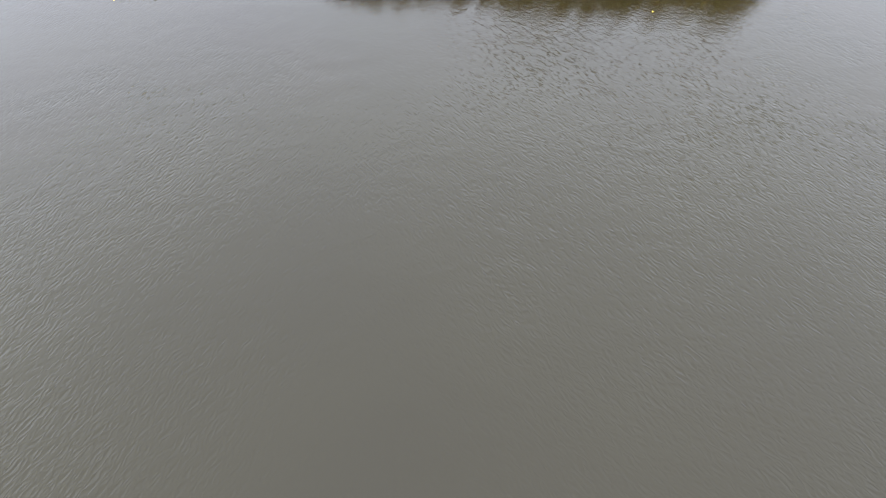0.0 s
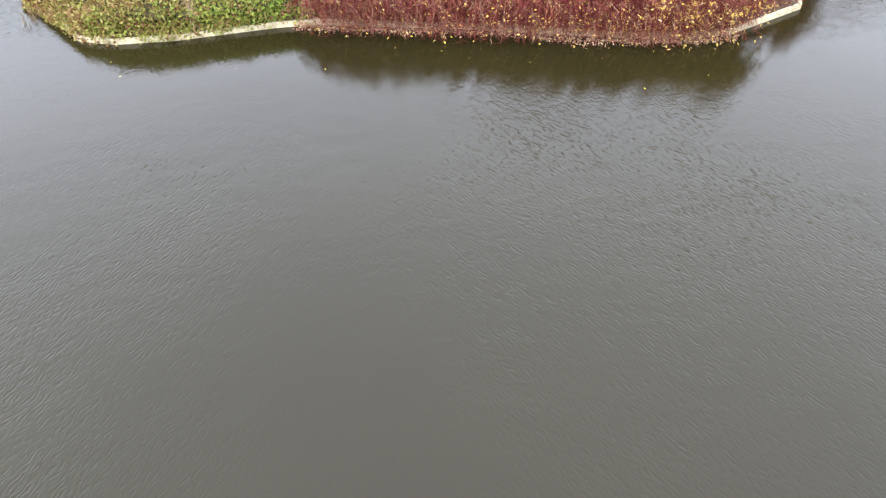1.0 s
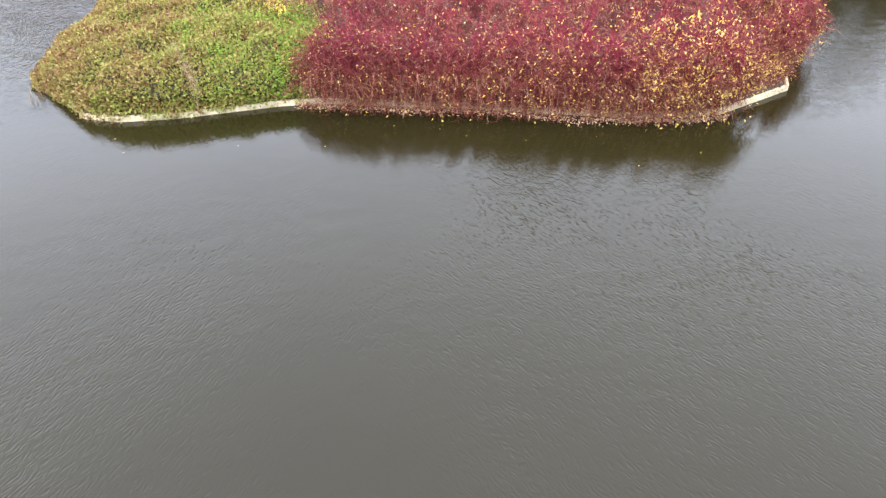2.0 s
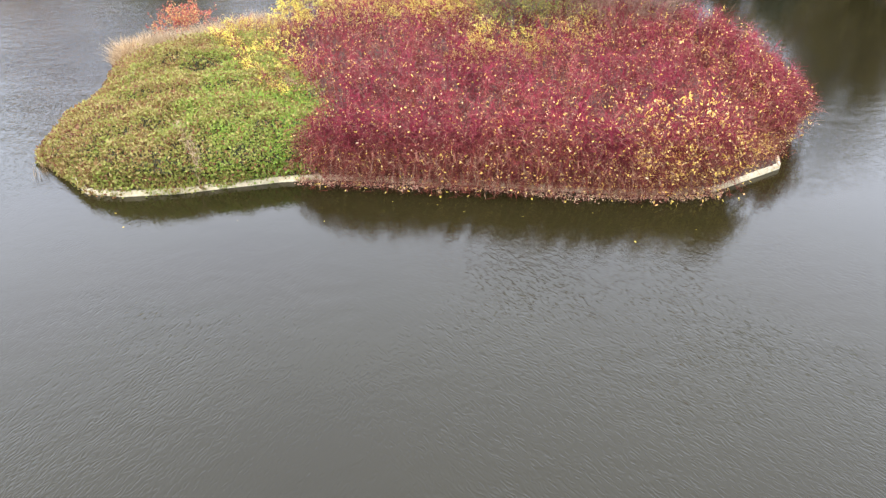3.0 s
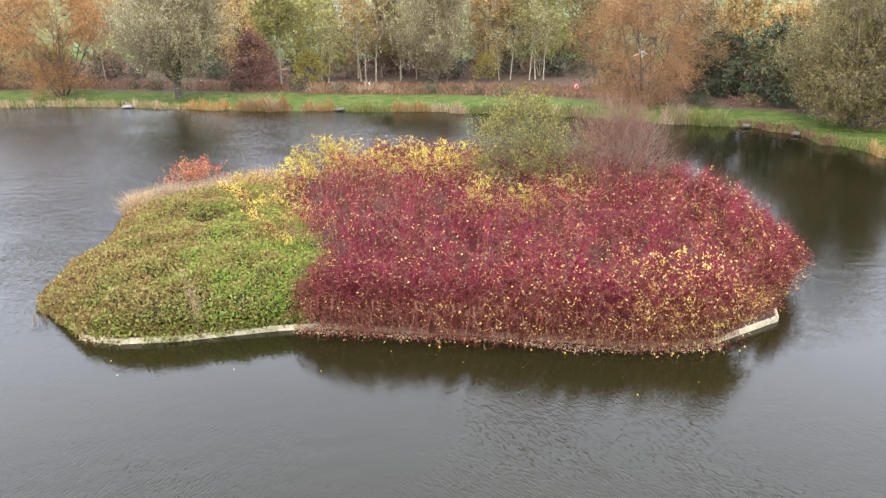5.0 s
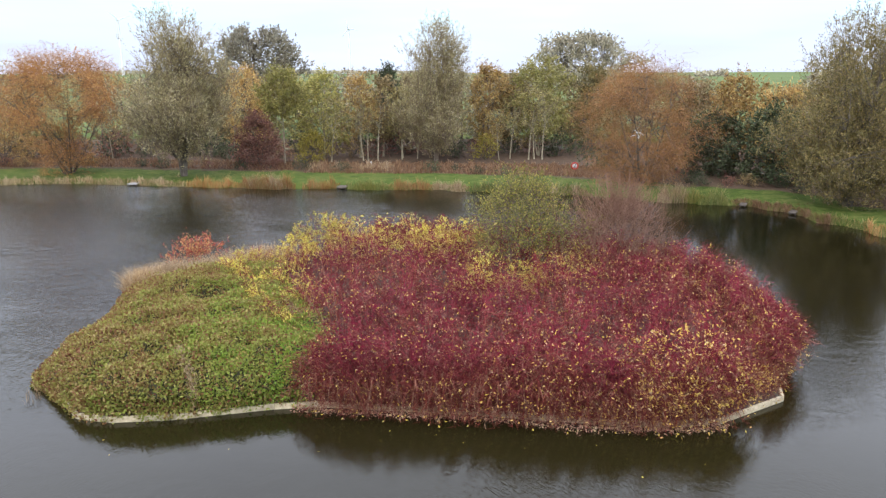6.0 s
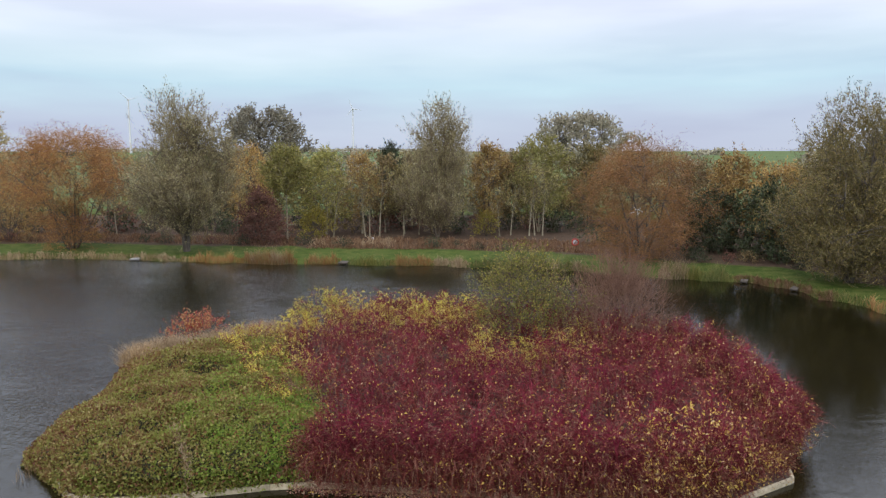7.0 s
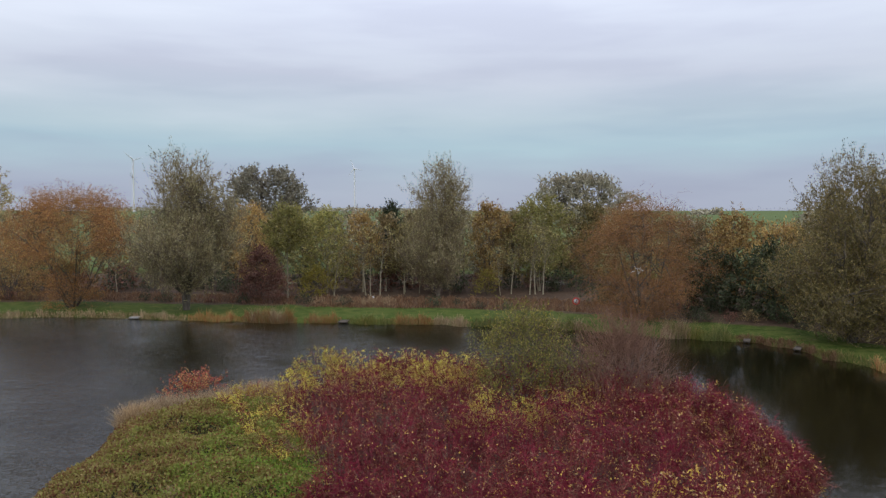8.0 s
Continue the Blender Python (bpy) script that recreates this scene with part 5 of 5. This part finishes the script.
REEDS = (
    (-120, 332, 0.65, TAN_BLADE, "low dry tan reeds along the waterline", 30), (-120, 332, 0.5, GREEN_BLADE, "low green rushes along the waterline", 20),
    (330, 424, 0.95, RUST_BLADE, "rusty brown reeds at the water's edge", 50), (424, 524, 1.35, RUST_BLADE, "tall clump of rusty reeds", 80),
    (430, 518, 1.5, TAN_BLADE, "tall tan reeds behind the rusty ones", 40), (536, 604, 0.95, RUST_BLADE, "rusty brown reeds at the water's edge", 50),
    (612, 694, 0.95, GREEN_BLADE, "green rushes at the water's edge", 50), (690, 768, 1.0, RUST_BLADE, "rusty brown reeds at the water's edge", 55),
    (764, 834, 0.95, TAN_BLADE, "tan reeds at the water's edge", 50), (830, 1050, 1.0, GREEN_BLADE, "green and tan rushes at the water's edge", 35),
    (900, 1040, 1.0, TAN_BLADE, "tan reeds at the water's edge", 30), (1170, 1226, 1.8, TAN_BLADE, "tall pale reeds at the water's edge", 40),
    (1180, 1306, 1.35, GREEN_BLADE, "tall yellow-green reeds at the water's edge", 45), (1300, 1440, 0.38, GREEN_BLADE, "low green rushes on the bank", 40),
    (1306, 1500, 0.5, BRACKEN, "dark dead growth hanging over the bank", 80),
    (1430, 1700, 0.6, GREEN_BLADE, "green rushes on the bank", 40), (1540, 1700, 0.8, RUST_BLADE, "rusty rushes on the bank", 30),
)
for i, (a0, a1, hh, mat, label, dens) in enumerate(REEDS):
    reed_bed(a0, a1, hh, mat, label, dens, (-0.5, 1.3) if hh > 1.5 else (-0.4, 0.7), seed=i)
ROUGH = ((540, 700, 9.4, 13.5, 0.8, TAN_BLADE, "dry tan herbage at the wood's edge", 4), (540, 1070, 7.6, 16.0, 0.6, BRACKEN, "brown dead bracken at the wood's edge", 12),
         (-120, 540, 9.6, 17.0, 0.5, BRACKEN, "rough dry grass at the wood's edge", 10), (640, 700, 11, 14, 1.3, TAN_BLADE, "bleached dead stalks at the wood's edge", 3))
for i, (a0, a1, d0, d1, hh, mat, label, dens) in enumerate(ROUGH):
    reed_bed(a0, a1, hh, mat, label, dens, (d0, d1), 50 + i, "rough_grass", 0.05, 0.4)

# ---------------------------------------------------------------- small things on the far bank
def disc_tube(name, big, small, mat, parent, a=36, b_=10, label=""):
    """A ring of round section standing upright, its axis along y."""
    th, ph = np.meshgrid(np.arange(a) * 2 * np.pi / a, np.arange(b_) * 2 * np.pi / b_, indexing="ij")
    rr = big + small * np.cos(ph)
    v = np.stack((rr * np.cos(th), small * np.sin(ph), rr * np.sin(th)), -1)
    i_ = np.arange(a * b_).reshape(a, b_)
    q = np.stack((i_, np.roll(i_, -1, 0), np.roll(np.roll(i_, -1, 0), -1, 1), np.roll(i_, -1, 1)), -1)
    me = mesh_of(name, [(v, q)], mat)
    me.shade_smooth()
    return part(name, me, parent, label)


lx, ly = bearing(1020.5, 76.6), 76.6
buoy = tagged(new("lifebuoy_station"), "red lifebuoy on a white board on a timber post", "lifebuoy")
buoy.matrix_basis = pose(lx, ly, float(land(lx, ly)), 0, 0, -6)
part("post", mesh_of("post", [prism(-0.05, 0.05, 0.02, 0.12, -0.3, 1.15)], TIMBER), buoy)
part("backboard", mesh_of("backboard", [prism(-0.25, 0.25, -0.04, 0.02, 0.52, 1.02)], WHITE), buoy)
ring = disc_tube("ring", 0.33, 0.055, RED, buoy)
ring.location = (0, -0.09, 0.77)
strap = part("strap", mesh_of("strap", [prism(-0.03, 0.03, -0.02, 0.0, -0.24, 0.24)], GAP_SHADE_AND_ROPE), buoy, "dark rope across the ring")
strap.matrix_basis = pose(0, -0.17, 0.77, 0, 28, 0)

mx_, my_ = bearing(660, 83), 83.0
post = tagged(new("marker_post"), "short white-topped marker post on the grass", "post")
post.matrix_basis = pose(mx_, my_, float(land(mx_, my_)))
part("shaft", mesh_of("shaft", [prism(-0.08, 0.08, -0.08, 0.08, -0.2, 0.3)], CONCRETE), post)
part("cap", mesh_of("cap", [prism(-0.11, 0.11, -0.11, 0.11, 0.3, 0.5)], WHITE), post, "white painted cap")


def platform(px, wide, label, mat):
    """A small angling platform at the waterline."""
    d = shore_at(px) - 0.3
    ob = tagged(new("fishing_platform"), label, "platform", "angling platforms on the far bank")
    ob.matrix_basis = pose(bearing(px, d), d, 0.0, 0, 0, float(np.interp(px, (0, 900, 1300, 1568), (0, -12, -25, -50))))
    n = max(4, int(wide / 0.24))
    for i in range(n):
        x0 = -wide / 2 + i * wide / n
        part("deck_board", mesh_of("deck_board", [prism(x0 + 0.006, x0 + wide / n - 0.006, -0.5, 0.7, 0.20, 0.24)], mat), ob)
    for sx_ in (-wide / 2 + 0.1, wide / 2 - 0.1):
        part("leg", mesh_of("leg", [prism(sx_ - 0.05, sx_ + 0.05, -0.42, -0.32, -0.9, 0.20)], TIMBER), ob)
    part("edge_beam", mesh_of("edge_beam", [prism(-wide / 2, wide / 2, -0.56, -0.5, 0.08, 0.235)], mat), ob)


platform(238, 0.95, "pale concrete angling platform at the waterline", CONCRETE)
platform(608, 0.9, "grey timber angling platform between reeds", TIMBER)
platform(1326, 0.55, "dark timber angling platform on the bank", BARK)
platform(1418, 0.55, "dark timber angling platform on the bank", BARK)

# ---------------------------------------------------------------- far away
def turbine(px, d, hub, face, spin, label):
    ob = tagged(new("wind_turbine"), label, "wind turbine", "far wind turbines")
    x = bearing(px, d)
    ob.matrix_basis = pose(x, d, float(land(x, d)) - 1, 0, 0, face)
    tower = np.array([[(0, 0, 0), (0, 0, hub * 0.5), (0, 0, hub)]])
    part("tower", mesh_of("tower", [tubes(tower, np.array([[2.1, 1.7, 1.2]]), 12)], WHITE), ob)
    part("nacelle", mesh_of("nacelle", [tubes(np.array([[(0, -2.4, hub + 1.2), (0, 0, hub + 1.4), (0, 5.0, hub + 1.3)]]), np.array([[1.1, 1.8, 1.2]]), 10)], WHITE), ob)
    part("hub", mesh_of("hub", [tubes(np.array([[(0, -4.6, hub + 1.2), (0, -3.6, hub + 1.2), (0, -2.2, hub + 1.2)]]), np.array([[0.2, 1.2, 1.3]]), 10)], WHITE), ob)
    for i in range(3):
        a = radians(spin + 120 * i)
        dirn = np.array((math.sin(a), 0, math.cos(a)))
        pts = np.array([[np.array((0, -3.4, hub + 1.2)) + dirn * f for f in (0.8, 4, 10, 19)]])
        part("blade", mesh_of("blade", [tubes(pts, np.array([[0.6, 0.9, 0.55, 0.12]]), 6)], WHITE), ob)


turbine(238, 1130, 80, 35, 70, "white wind turbine far off beyond the fields")
turbine(628, 1420, 82, -10, 100, "slender white wind turbine on the skyline")

g = np.random.default_rng(91)
n = 9000
px = np.concatenate((g.uniform(150, 330, n // 4), g.uniform(400, 760, n // 2), g.uniform(1225, 1275, n // 8), g.uniform(-150, 1700, n // 8)))
d = np.where((px > 1225) & (px < 1275), g.uniform(640, 700, len(px)), g.uniform(1420, 1560, len(px)))
x = bearing(px, d)
tall = 7.5 * (0.45 + 0.55 * np.abs(np.sin(px * 0.043) * np.sin(px * 0.017 + 1)))
at = np.column_stack((x, d, land(x, d) + g.random(len(px)) * tall))
tagged(new("far_woodland", mesh_of("far_woodland", [leaves(at, unit(g.normal(size=(len(px), 3))), g.uniform(2, 4.5, len(px)), g.uniform(1.5, 3, len(px)), g)], DEEP)),
       "hazy belt of trees along the far ridge", "woodland", kind="stuff")
